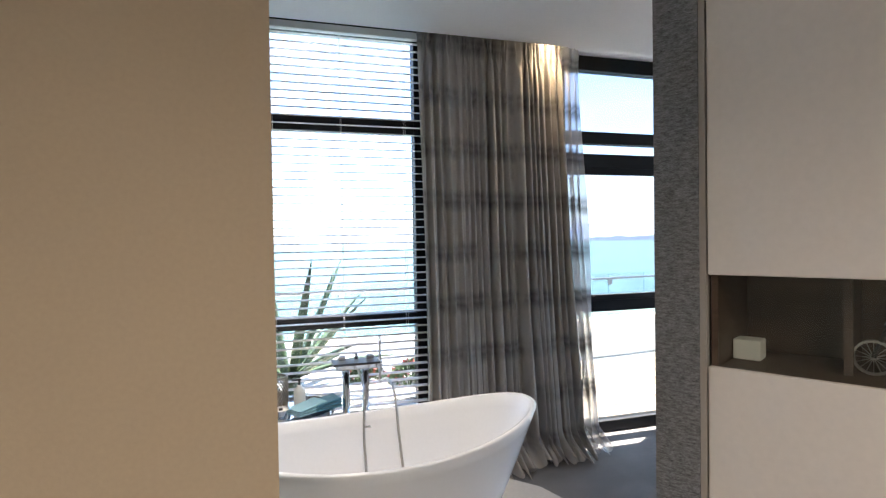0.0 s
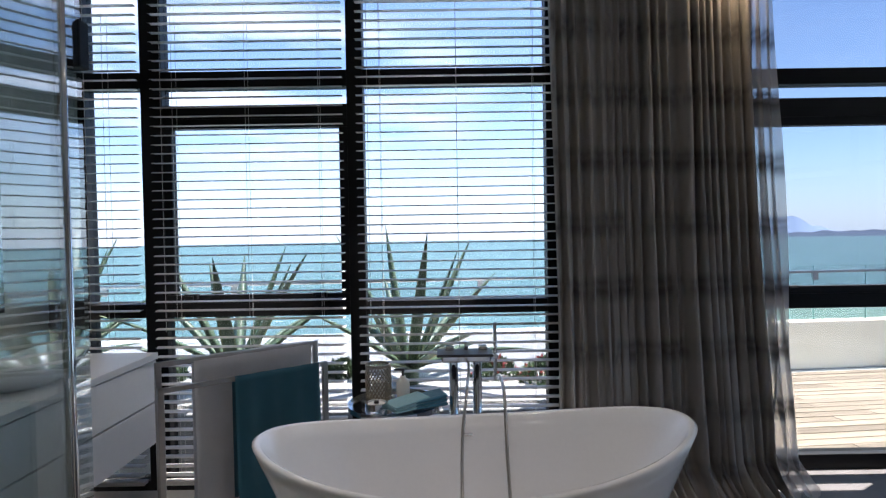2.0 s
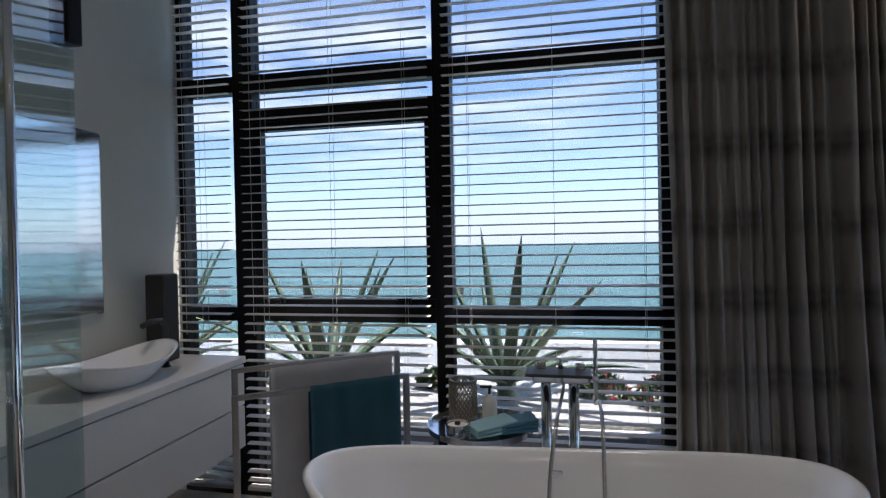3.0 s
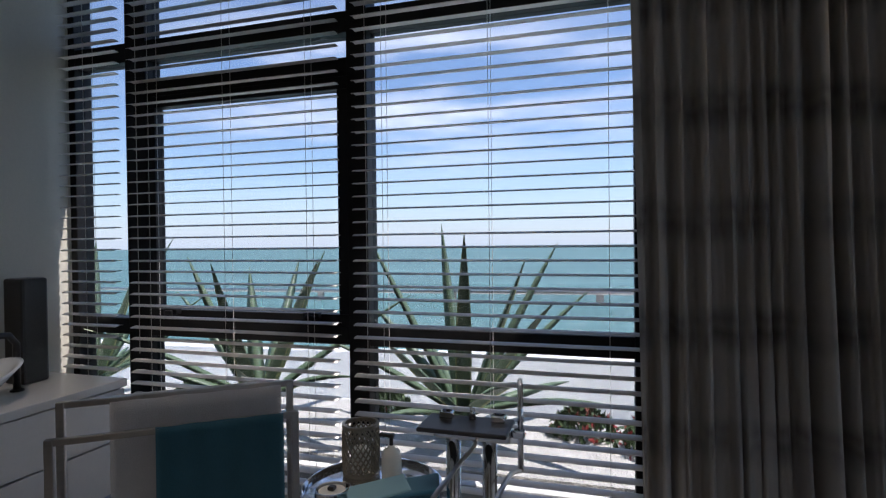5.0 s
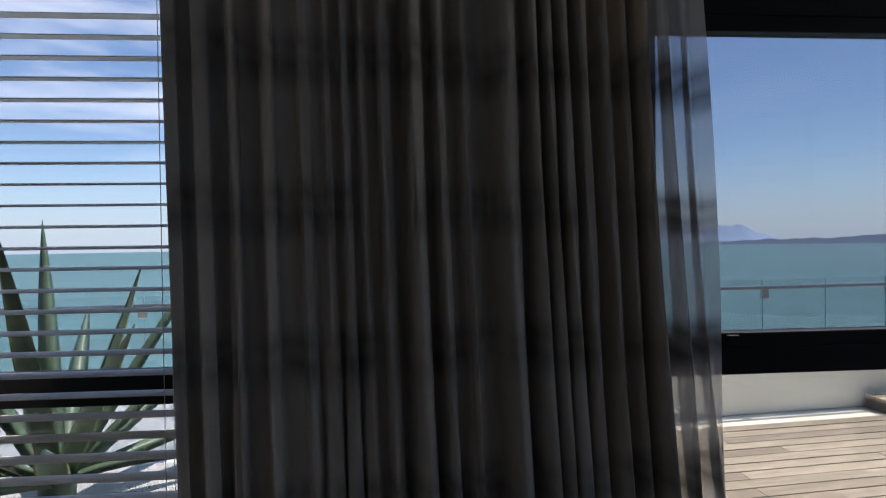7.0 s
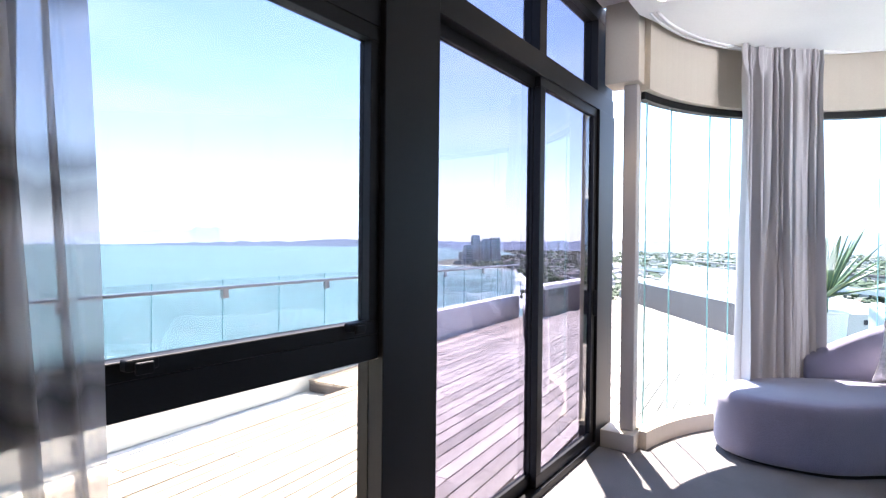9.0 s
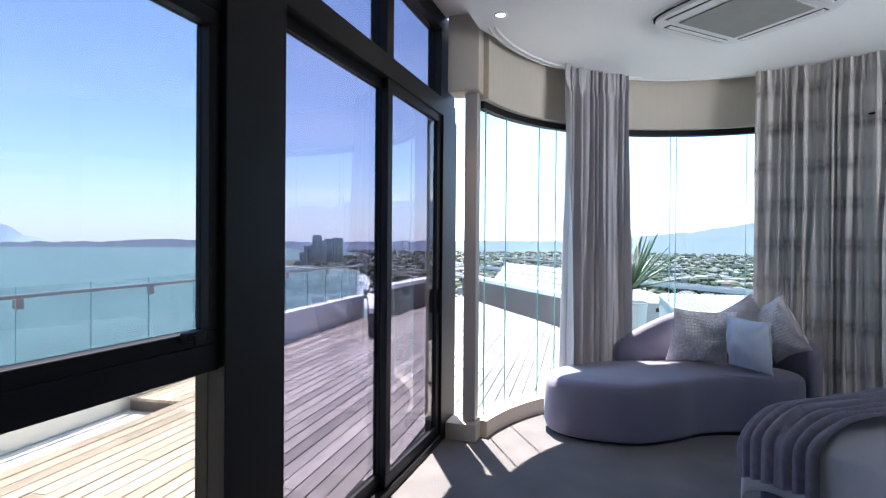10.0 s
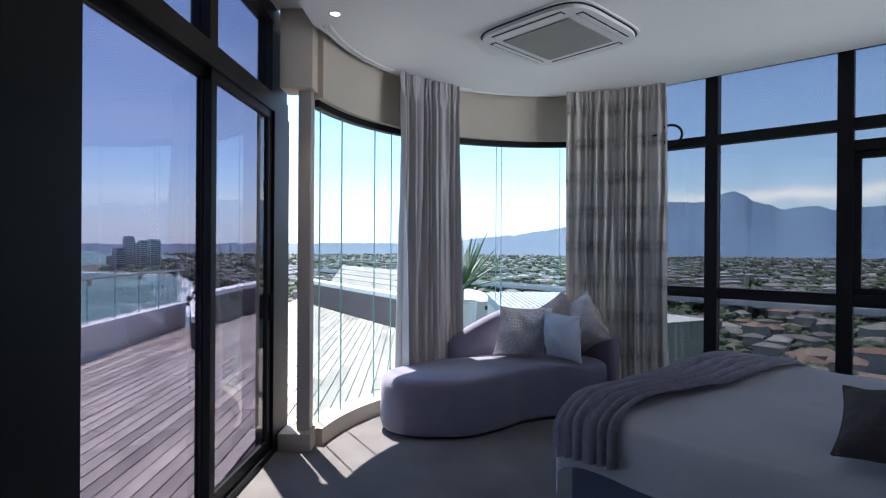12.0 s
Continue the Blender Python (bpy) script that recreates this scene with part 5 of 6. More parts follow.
def draped(name, x0, x1, y0, y1, lift, material, label, category, wave, nu=90, nv=70, thick=0.012, fan=0.0):
    b = bmesh.new()

    def point(u, v):
        x, y = x0 + (x1 - x0) * u, y0 + (y1 - y0) * v
        p = bed_surface(x, y1 + (y - y1) * (1 + fan * min(max(x, 0), 2)), lift)
        return p + wave(x, y)
    grid(b, nu, nv, point)
    bmesh.ops.solidify(b, geom=b.faces[:], thickness=thick)
    ob = part(name, b, material, smooth=True)
    ob.matrix_basis = pose(*BED, 0, 0, BED_TURN)
    return tagged(ob, label, category)


def duvet_wave(x, y):
    edge = max(0, 0.02 - x, x - 2.10, y + 0.03)
    h = 0.035 * noise.noise(Vector((x * 1.3, y * 1.3, 0.5))) + 0.012 * noise.noise(Vector((x * 5, y * 5, 2)))
    side = 0.018 * math.sin(9 * (x + y)) * min(1, edge * 4)
    return Vector((side, side, h if edge == 0 else 0.3 * h))


draped("duvet", -0.30, 2.44, -1.75, 0.28, 0.012, M["duvet"], "plain white duvet over the bed", "duvet", duvet_wave)


def throw_wave(x, y):
    # ribs run along the foot of the bed and stand out from the side where the cloth hangs
    rib = 0.042 * abs(math.sin(math.pi * (y + 0.6 + 0.014 * math.sin(3 * x)) / 0.055)) ** 0.7
    k = min(1.0, max(0.0, (0.22 - x) / 0.25))
    q = min(1.0, max(0.0, (x - 1.92) / 0.25))
    soft = 0.016 * noise.noise(Vector((x * 1.3, y * 1.3, 0.5))) + 0.010 * noise.noise(Vector((x * 7, y * 7, 4)))
    return Vector((-k * rib + q * rib + 0.02 * k * math.sin(9 * y), 0.012 * math.sin(5 * x), soft + rib * (1 - k) * (1 - q) + 0.02 * k * noise.noise(Vector((y * 6, 1, 1)))))


draped("bed_throw", -0.24, 2.32, -0.38, -0.02, 0.030, M["throw"], "ribbed grey plush throw across the foot of the bed", "throw", throw_wave, 110, 130, 0.016, 0.36)


def brown():
    cushion("dark brown textured cushion lying on the bed", (4.02, 0.56, 0.775), (0.46, 0.44, 0.18), -62, 0, -130, M["cush_brown"], 6, 0.02)


brown()

# ---- ceiling fixtures ----
def cassette():
    t = thing("air_conditioner", "white square ceiling cassette air conditioner", "air conditioner", (5.80, 1.66, CEIL), 58 - 13)
    def rounded(h, e=5.0, n=72):
        out = []
        for k in range(n):
            a = 2 * math.pi * k / n
            c, q = math.cos(a), math.sin(a)
            r = h / (abs(c) ** e + abs(q) ** e) ** (1 / e)
            out.append((r * c, r * q))
        return out
    part("flange", prism(bmesh.new(), rounded(0.475), -0.012, -0.001), M["plastic"], t)
    part("shadow_gap", prism(bmesh.new(), rounded(0.462), -0.018, -0.0125), M["gap"], t, "dark gap round the fascia")
    part("fascia", prism(bmesh.new(), rounded(0.450), -0.042, -0.0185), M["plastic"], t)
    for k in range(4):
        m = pose(0, 0, 0, 0, 0, 90 * k)
        g = bmesh.new()
        box(g, -0.30, 0.30, 0.345, 0.400, -0.0445, -0.041, m, 0.001)
        part("air_slot", g, M["gap"], t, "dark air outlet slot")
        f = bmesh.new()
        box(f, -0.29, 0.29, 0.352, 0.388, -0.0485, -0.0446, m, 0.001)
        part("louvre", f, M["plastic"], t)
    part("intake_grille", cube(-0.285, 0.285, -0.285, 0.285, -0.052, -0.0425, bevel=0.004), M["grille"], t, "grey fine intake grille")


cassette()


def downlight(x, y, power, z=CEIL, wide=70, tone=(1.0, 0.78, 0.48)):
    t = thing("downlight", "small white recessed ceiling downlight, lit", "ceiling light", (x, y, z))
    part("bezel", lathe(bmesh.new(), [(0.030, -0.004), (0.044, -0.006), (0.046, -0.001), (0.030, -0.001)], (0, 0, 0), 28), M["plastic"], t, smooth=True)
    part("lens", lathe(bmesh.new(), [(0.001, -0.002), (0.029, -0.002), (0.029, -0.001)], (0, 0, 0), 24), M["bulb"], t)
    sp = new("downlight_lamp", bpy.data.lights.new("downlight_lamp", "SPOT"))
    sp.data.energy, sp.data.color, sp.data.spot_size, sp.data.spot_blend, sp.data.shadow_soft_size = power, tone, radians(wide), 0.5, 0.04
    sp.matrix_world = pose(x, y, z - 0.03)


downlight(5.42, 3.22, 6)
downlight(1.80, 3.27, 3.0, TOP, 95)
# Two unseen downlights, added only to brighten the bath area.
for lx, ly in ((0.25, 2.0), (-1.15, 2.3)):
    downlight(lx, ly, 11, tone=(1.0, 0.92, 0.82))
# Passage pair, also unseen, placed for the warm light on its walls.
for lx, ly in ((-0.55, -2.0), (0.75, -1.9)):
    downlight(lx, ly, 11, wide=150, tone=(1.0, 0.88, 0.74))
ring = bmesh.new()
tube(ring, [(6.97 + 0.09 * 0.3 * math.cos(a), 0.385 + 0.09 * math.cos(a), 2.58 + 0.09 * math.sin(a)) for a in np.linspace(0, 2 * math.pi, 33)], 0.012, 8)
tube(ring, [(6.97, 0.475, 2.58), (7.03, 0.54, 2.58)], 0.009, 8)
tagged(part("curtain_ring", ring, M["alu"], smooth=True), "dark metal ring holdback beside the banded curtain", "curtain ring")

# ---- passage cupboard ----
def cupboard():
    t = thing("cupboard", "tall pale lacquered cupboard with an open dark niche", "cupboard")
    part("carcass", cab_box(0.0, 2.0, 0.34, 0.60, 0.0, TOP - 0.01), M["dark_wood"], t)
    z0, z1 = 1.332, 1.592
    for i in range(4):
        a, b = 0.0 + 0.415 * i, 0.415 * (i + 1) - 0.004
        part("door", cab_box(a, b, 0.0, 0.02, 0.08, z0, 0.003), M["cabinet"], t)
        part("door", cab_box(a, b, 0.0, 0.02, z1, TOP - 0.02, 0.003), M["cabinet"], t)
    part("niche_shelf", cab_box(0.004, 1.7, 0.02, 0.34, z0 - 0.03, z0 - 0.002), M["dark_wood"], t)
    part("niche_top", cab_box(0.004, 1.7, 0.02, 0.34, z1 + 0.002, z1 + 0.03), M["dark_wood"], t)
    part("niche_side", cab_box(0.004, 0.022, 0.02, 0.34, z0 - 0.002, z1 + 0.002), M["dark_wood"], t)
    part("niche_divider", cab_box(0.30, 0.32, 0.12, 0.34, z0 - 0.002, z1 + 0.002), M["dark_wood"], t)
    part("plinth", cab_box(0.0, 1.7, 0.05, 0.34, 0.0, 0.08), M["dark_wood"], t)
    part("niche_glass", cab_box(0.024, 0.9, 0.012, 0.016, z0 + 0.002, z1 - 0.002), M["clear"], t)
    bx = tagged(part("box", cab_box(0.026, 0.10, 0.15, 0.22, z0, z0 + 0.060, 0.004), M["candle"]), "small cream cardboard box in the niche", "box")
    # a small model motorcycle in plain dark metal
    mc = thing("model_motorcycle", "small dark model motorcycle standing in the niche", "model", (0.98, 0.88, 0), 120.7 - 180)
    for x in (0.36, 0.50):
        w = bmesh.new()
        prof = [(0.040, -0.007), (0.046, -0.007), (0.046, 0.007), (0.040, 0.007), (0.040, -0.007)]
        rings = [[w.verts.new((x + r * math.cos(2 * math.pi * k / 24), 0.15 + d, z0 + 0.047 + r * math.sin(2 * math.pi * k / 24))) for k in range(24)] for r, d in prof]
        for p, q in zip(rings, rings[1:]):
            for k in range(24):
                w.faces.new((p[k], p[(k + 1) % 24], q[(k + 1) % 24], q[k]))
        for k in range(8):
            a = math.pi * k / 8
            tube(w, [(x - 0.04 * math.cos(a), 0.15, z0 + 0.047 - 0.04 * math.sin(a)), (x + 0.04 * math.cos(a), 0.15, z0 + 0.047 + 0.04 * math.sin(a))], 0.0012, 4)
        part("wheel", w, M["steel"], mc)
    f = bmesh.new()
    tube(f, [(0.36, 0.15, z0 + 0.047), (0.385, 0.15, z0 + 0.12), (0.44, 0.15, z0 + 0.115), (0.50, 0.15, z0 + 0.047)], 0.006, 8)
    box(f, 0.40, 0.46, 0.135, 0.165, z0 + 0.04, z0 + 0.09, bevel=0.006)
    tube(f, [(0.385, 0.11, z0 + 0.135), (0.385, 0.19, z0 + 0.135)], 0.004, 8)
    part("frame", f, M["dark_vase"], mc)


cupboard()

# ---- terrace things ----
def low_wall(name, pts, z1, material, label):
    t = thing(name, label, "planter wall", kind="structure")
    part("body", prism(bmesh.new(), pts, -0.15, z1), material, t)
    c = sum((Vector(p) for p in pts), Vector((0, 0))) / len(pts)
    cop = [tuple(c + (Vector(p) - c) * 1.0 + (Vector(p) - c).normalized() * 0.03) for p in pts]
    part("coping", prism(bmesh.new(), cop, z1 + 0.002, z1 + 0.085), M["render_white"], t, "pale coping")


low_wall("terrace_wall", [(12.1, 7.02), (17.0, 7.2), (17.0, 7.5), (12.1, 7.32)], 0.55, M["render_grey"], "dark clad low terrace wall with a pale coping")
low_wall("terrace_wall", [(10.3, 2.45), (10.45, 2.2), (17.2, 6.6), (17.0, 6.9)], 0.53, M["render_grey"], "dark clad low terrace wall with a pale coping")
low_wall("planter_box", [(9.66, 6.28), (9.80, 6.10), (11.98, 7.22), (11.94, 7.44)], 0.38, M["render_grey"], "dark clad planter edge at the end of the parapet")
# a planked timber screen stands behind the inner wall
screen = thing("timber_screen", "pale weathered sloping timber planks behind the terrace wall", "screen", (10.88, 1.54, 0), math.degrees(math.atan2(0.534, 0.845)), kind="structure")
slope = pose(0, 0.22, 1.0, -52, 0, 0)
part("backing", cube(2.2, 7.2, 0.0, 0.70, -0.08, -0.03, slope), M["render_grey"], screen)
for k in range(5):
    part("plank", cube(2.18, 7.22, 0.002 + k * 0.14, 0.132 + k * 0.14, -0.028, 0.0, slope, 0.003), M["deck"], screen)
for k in range(4):
    part("strut", cube(2.4 + k * 1.52, 2.48 + k * 1.52, 0.10, 0.16, -0.16, 0.90), M["render_grey"], screen)
r2 = thing("balustrade", "dark steel handrail above the timber screen", "balustrade")
part("handrail", tube(bmesh.new(), [(10.9, 1.6, 1.10), (17.7, 5.85, 1.10)], 0.022, 10), M["render_grey"], r2, smooth=True)
for i in range(6):
    u = i / 5
    part("post", tube(bmesh.new(), [(11.0 + 6.6 * u, 1.66 + 4.13 * u, -0.3), (11.0 + 6.6 * u, 1.66 + 4.13 * u, 1.10)], 0.014, 8), M["steel"], r2, smooth=True)

pl = thing("planter", "long white rendered planter outside the bathroom window", "planter", kind="structure")
part("trough", cube(-4.4, 1.5, 3.64, 4.75, -0.15, 0.46, bevel=0.012), M["render_white"], pl)
# Planter top is pale gravel, lightened to match the white ground behind.
part("soil", cube(-4.3, 1.4, 3.74, 4.65, 0.461, 0.48), M["soil"], pl, "pale gritty gravel")


def agave(at, size, seed, label, leaves=30, stem=0.0, lean0=24):
    t = thing("agave", label, "plant", at, group="agaves")
    rnd = random.Random(seed)
    for i in range(leaves):
        f = i / leaves
        a = i * 2.39996 + rnd.uniform(-0.2, 0.2)
        lean = radians(lean0 + 54 * f + rnd.uniform(-9, 9))
        ln = size * (0.78 + 0.3 * rnd.random()) * (0.85 + 0.25 * math.sin(math.pi * min(1, f + 0.25)))
        wd = 0.046 * size * rnd.uniform(0.85, 1.15)
        sag = rnd.uniform(0.05, 0.38) * f
        b = bmesh.new()
        rows = []
        n = 9
        out = Vector((math.cos(a), math.sin(a), 0))
        side = Vector((-math.sin(a), math.cos(a), 0))
        p = Vector((0, 0, stem)) + out * 0.02
        ang = lean
        for k in range(n + 1):
            s = k / n
            w = wd * (0.75 + 1.1 * s - 1.85 * s ** 2.1) if s < 0.98 else 0.001
            w = max(w, 0.0015)
            d = out * math.sin(ang) + Vector((0, 0, 1)) * math.cos(ang)
            up = side.cross(d).normalized()
            v = [p - side * w + up * w * 0.42, p - side * w * 0.80 + up * w * 0.30, p - up * w * 0.06, p + side * w * 0.80 + up * w * 0.30, p + side * w + up * w * 0.42,
                 p - up * (w * 0.32 + 0.003)]
            rows.append([b.verts.new(x) for x in v])
            p = p + d * (ln / n)
            ang += sag / n * (1 + 2 * s)
        for r0, r1 in zip(rows, rows[1:]):
            for q in range(4):
                fc = b.faces.new((r0[q], r0[q + 1], r1[q + 1], r1[q]))
                fc.material_index = 1 if q in (0, 3) else 0
            b.faces.new((r0[4], r0[5], r1[5], r1[4])); b.faces.new((r0[5], r0[0], r1[0], r1[5]))
        part("leaf", b, [M["agave"], M["agave_edge"]], t, smooth=True)
    if stem:
        part("stem", tube(bmesh.new(), [(0, 0, 0), (0, 0, stem + 0.03)], [0.05 * size + 0.01, 0.06 * size + 0.01], 12), M["agave"], t, smooth=True)
    return t


agave((-0.08, 4.2, 0.48), 1.0, 3, "large variegated agave with long pointed leaves in the planter", 17, 0.12, 21)
agave((-1.32, 4.1, 0.48), 1.04, 8, "variegated agave with upright leaves in the planter", 15, 0.12, 19)
agave((-2.75, 4.2, 0.48), 1.0, 12, "variegated agave at the end of the planter", 16, 0.12)
pt = thing("plant_pot", "tall tapered white pot on the deck", "pot", (8.35, 2.36, 0))
part("pot", lathe(bmesh.new(), [(0.001, 0.0), (0.15, 0.0), (0.21, 0.84), (0.225, 0.86), (0.20, 0.86), (0.19, 0.80), (0.001, 0.80)], (0, 0, 0), 32), M["pot"], pt)
agave((8.35, 2.36, 0.80), 0.70, 21, "green spiky yucca in a white pot on the deck", 30, 0.20, 14)


def bush(at, r, seed, label, bloom):
    t = thing("flower_bush", label, "plant", at)
    rnd = random.Random(seed)
    for name, count, material, size in (("foliage", 420, M["bush"], 0.030), ("blossom", bloom, M["flower"], 0.022)):
        if not count:
            continue
        b = bmesh.new()
        for _ in range(count):
            a, e, q = rnd.uniform(0, 6.28), rnd.uniform(0, 1.5), rnd.uniform(0.45, 1.0) ** 0.5
            if name == "blossom":
                q = rnd.uniform(0.9, 1.08)
            c = Vector((math.cos(a) * math.cos(e) * r * q, math.sin(a) * math.cos(e) * r * 0.7 * q, math.sin(e) * r * 0.75 * q))
            m = Matrix.Translation(c) @ Euler((rnd.uniform(0, 6), rnd.uniform(0, 6), rnd.uniform(0, 6))).to_matrix().to_4x4()
            vs = [b.verts.new(m @ Vector(p)) for p in ((-size, 0, 0), (0, -size * 0.45, 0.006), (size * 1.2, 0, 0), (0, size * 0.45, 0.006))]
            b.faces.new(vs)
        part(name, b, material, t)


bush((0.55, 4.35, 0.48), 0.20, 1, "low bush with red flowers in the planter", 60)
bush((0.95, 4.2, 0.48), 0.24, 2, "low bush with red and green leaves in the planter", 70)
bush((-0.62, 4.45, 0.48), 0.17, 3, "small grey-green shrub in the planter", 6)
bush((-2.0, 4.4, 0.48), 0.2, 4, "small green shrub in the planter", 0)

# ---- town ----
def building(at, w, d, h, turn, material, floors, label, cols=6):
    t = thing("apartment_tower", label, "building", at, turn)
    part("wall", cube(-w / 2, w / 2, -d / 2, d / 2, 0, h), material, t)
    part("roof", cube(-w / 2 + 1, w / 2 - 1, -d / 2 + 1, d / 2 - 1, h, h + h * 0.05), M["far_wall"], t)
    b = bmesh.new()
    for f in range(floors):
        z = h * (f + 0.3) / floors
        box(b, -w / 2 - 0.25, -w / 2 + 0.1, -d / 2 + 1.2, d / 2 - 1.2, z, z + h / floors * 0.5)
        box(b, -w / 2 + 1.2, w / 2 - 1.2, -d / 2 - 0.25, -d / 2 + 0.1, z, z + h / floors * 0.5)
    part("window_band", b, M["far_dark"] if material != M["far_dark"] else M["gap"], t)
    for k in range(cols):
        y = -d / 2 + d * (k + 0.5) / cols
        part("pier", cube(-w / 2 - 0.6, -w / 2, y - 0.5, y + 0.5, 0, h), material, t)
    return t


def from_view(px, dist):
    """A place on the town ground, from the bedroom, by its heading."""
    a = radians(-88.4) - math.atan((px - 784) / 968)
    return (1.758 - math.sin(a) * dist, 2.38 + math.cos(a) * dist, SEA + 0.6)


for px, dist, w, h, m, fl in ((228, 960, 13, 48, "far_wall", 16), (211, 930, 15, 31, "far_dark", 10), (239, 980, 14, 38, "far_wall", 12), (252, 950, 12, 42, "far_dark", 14), (272, 960, 16, 44, "far_dark", 14), (196, 960, 9, 20, "far_wall", 6)):
    building(from_view(px, dist), w, w * 0.8, h, -35, M[m], fl, "far block of flats by the bay, hazy with distance", 3)


def plain_block(at, w, d, h, turn, material, floors, cols, label, hip):
    """A block of flats with small single windows and a low hipped or flat roof."""
    t = thing("apartment_block", label, "building", at, turn)
    part("wall", cube(-w / 2, w / 2, -d / 2, d / 2, 0, h), material, t)
    r = bmesh.new()
    lo = [r.verts.new((sx * (w / 2 + 0.4), sy * (d / 2 + 0.4), h + 0.02)) for sx, sy in ((-1, -1), (1, -1), (1, 1), (-1, 1))]
    hi = [r.verts.new((-w * 0.2, 0, h + hip)), r.verts.new((w * 0.2, 0, h + hip))]
    for q in ((lo[0], lo[1], hi[1], hi[0]), (lo[1], lo[2], hi[1]), (lo[2], lo[3], hi[0], hi[1]), (lo[3], lo[0], hi[0]), tuple(lo[::-1])):
        r.faces.new(q)
    part("roof", r, M["white_roof"], t, "pale low roof")
    for f in range(floors):
        z = h - 2.2 - 3.0 * f
        for k in range(cols):
            y = -d / 2 + d * (k + 0.5) / cols
            part("window", cube(-w / 2 - 0.05, -w / 2 + 0.1, y - 0.45, y + 0.45, z, z + 1.0), M["gap"], t)
            x = -w / 2 + w * (k + 0.5) / cols
            part("window", cube(x - 0.45, x + 0.45, -d / 2 - 0.05, -d / 2 + 0.1, z, z + 1.0), M["gap"], t)
    return t


plain_block(from_view(836, 150), 15, 12, 22, 28, M["cream_wall"], 5, 3, "cream block of flats with small windows and a white roof", 2.6)
plain_block(from_view(1168, 130), 15, 12, 21, 28, M["green_wall"], 0, 1, "plain green-grey block with a flat pale roof", 0.3)
hall = thing("warehouse", "long hall with a ribbed pale blue roof", "building", from_view(955, 114), 2)
part("wall", cube(-18, 18, -9, 9, 0, 25), M["far_wall"], hall)
rf = bmesh.new()
for k in range(18):
    box(rf, -18.3, 18.3, -9 + k, -9 + k + 0.6, 25.3, 25.55)
box(rf, -18.4, 18.4, -9.3, 9.3, 24.9, 25.3)
part("roof", rf, M["grey_roof"], hall, "ribbed pale metal roof")


def inside_land(x, y):
    c, n = False, len(coast)
    for i in range(n):
        (x0, y0), (x1, y1) = coast[i], coast[(i + 1) % n]
        if (y0 > y) != (y1 > y) and x < (x1 - x0) * (y - y0) / (y1 - y0) + x0:
            c = not c
    return c


def town(name, count, rmin, rmax, size, height, seed, roof, label, roofs="town_roofs"):
    rnd = random.Random(seed)
    walls_v, walls_f, roof_v, roof_f = [], [], [], []
    made = 0
    while made < count:
        r = rmin * (rmax / rmin) ** rnd.random()
        a = radians(rnd.uniform(-150, -55))
        x, y = -math.sin(a) * r, math.cos(a) * r
        if not inside_land(x, y) or not inside_land(x - 30, y + 20):
            continue
        made += 1
        w, d = rnd.uniform(0.6, 1.4) * size, rnd.uniform(0.5, 1.0) * size
        h = height * rnd.choice((0.8, 1.0, 1.0, 1.3, 2.0))
        if rnd.random() < 0.16:
            w, d = w * rnd.uniform(1.2, 1.7), d * rnd.uniform(1.0, 1.3)
        t = rnd.uniform(0, 1.57)
        c, s = math.cos(t), math.sin(t)

        def at(px, py, pz):
            return (x + px * c - py * s, y + px * s + py * c, SEA + 0.6 + pz)
        k = len(walls_v)
        walls_v += [at(sx * w / 2, sy * d / 2, z) for z in (0, h) for sx, sy in ((-1, -1), (1, -1), (1, 1), (-1, 1))]
        walls_f += [(k, k + 1, k + 5, k + 4), (k + 1, k + 2, k + 6, k + 5), (k + 2, k + 3, k + 7, k + 6), (k + 3, k, k + 4, k + 7), (k + 4, k + 5, k + 6, k + 7)]
        k = len(roof_v)
        o = 0.6
        roof_v += [at(sx * (w / 2 + o), sy * (d / 2 + o), h) for sx, sy in ((-1, -1), (1, -1), (1, 1), (-1, 1))]
        roof_v += [at(-w * 0.25, 0, h + d * roof), at(w * 0.25, 0, h + d * roof)]
        roof_f += [(k, k + 1, k + 5, k + 4), (k + 1, k + 2, k + 5), (k + 2, k + 3, k + 4, k + 5), (k + 3, k, k + 4)]
    t = thing(name, label, "houses", kind="stuff")
    for nm, v, f, m in (("house_walls", walls_v, walls_f, M["far_wall"]), ("house_roofs", roof_v, roof_f, M[roofs])):
        me = bpy.data.meshes.new(nm)
        me.from_pydata(v, [], f)
        me.materials.append(m)
        ob = new(nm, me)
        ob.parent = t


def island_mat(name, ramp):
    """Pieces of one mesh coloured apart from each other."""
    m = bpy.data.materials.new(name)
    m.use_nodes = True
    n, l = m.node_tree.nodes, m.node_tree.links
    g, r = n.new("ShaderNodeNewGeometry"), n.new("ShaderNodeValToRGB")
    r.color_ramp.interpolation = "CONSTANT"
    els = r.color_ramp.elements
    els[0].color = (*ramp[0], 1); els[1].position, els[1].color = 1 / len(ramp), (*ramp[1], 1)
    for i, c in enumerate(ramp[2:], 2):
        e = els.new(i / len(ramp)); e.color = (*c, 1)
    l.new(g.outputs["Random Per Island"], r.inputs["Fac"])
    l.new(r.outputs["Color"], n["Principled BSDF"].inputs["Base Color"])
    n["Principled BSDF"].inputs["Roughness"].default_value = 0.85
    return m


M["town_roofs"] = island_mat("town_roofs", [(0.155, 0.081, 0.062), (0.155, 0.143, 0.130), (0.167, 0.105, 0.081), (0.174, 0.167, 0.155), (0.099, 0.093, 0.093), (0.186, 0.136, 0.105), (0.124, 0.118, 0.105), (0.236, 0.229, 0.217)])
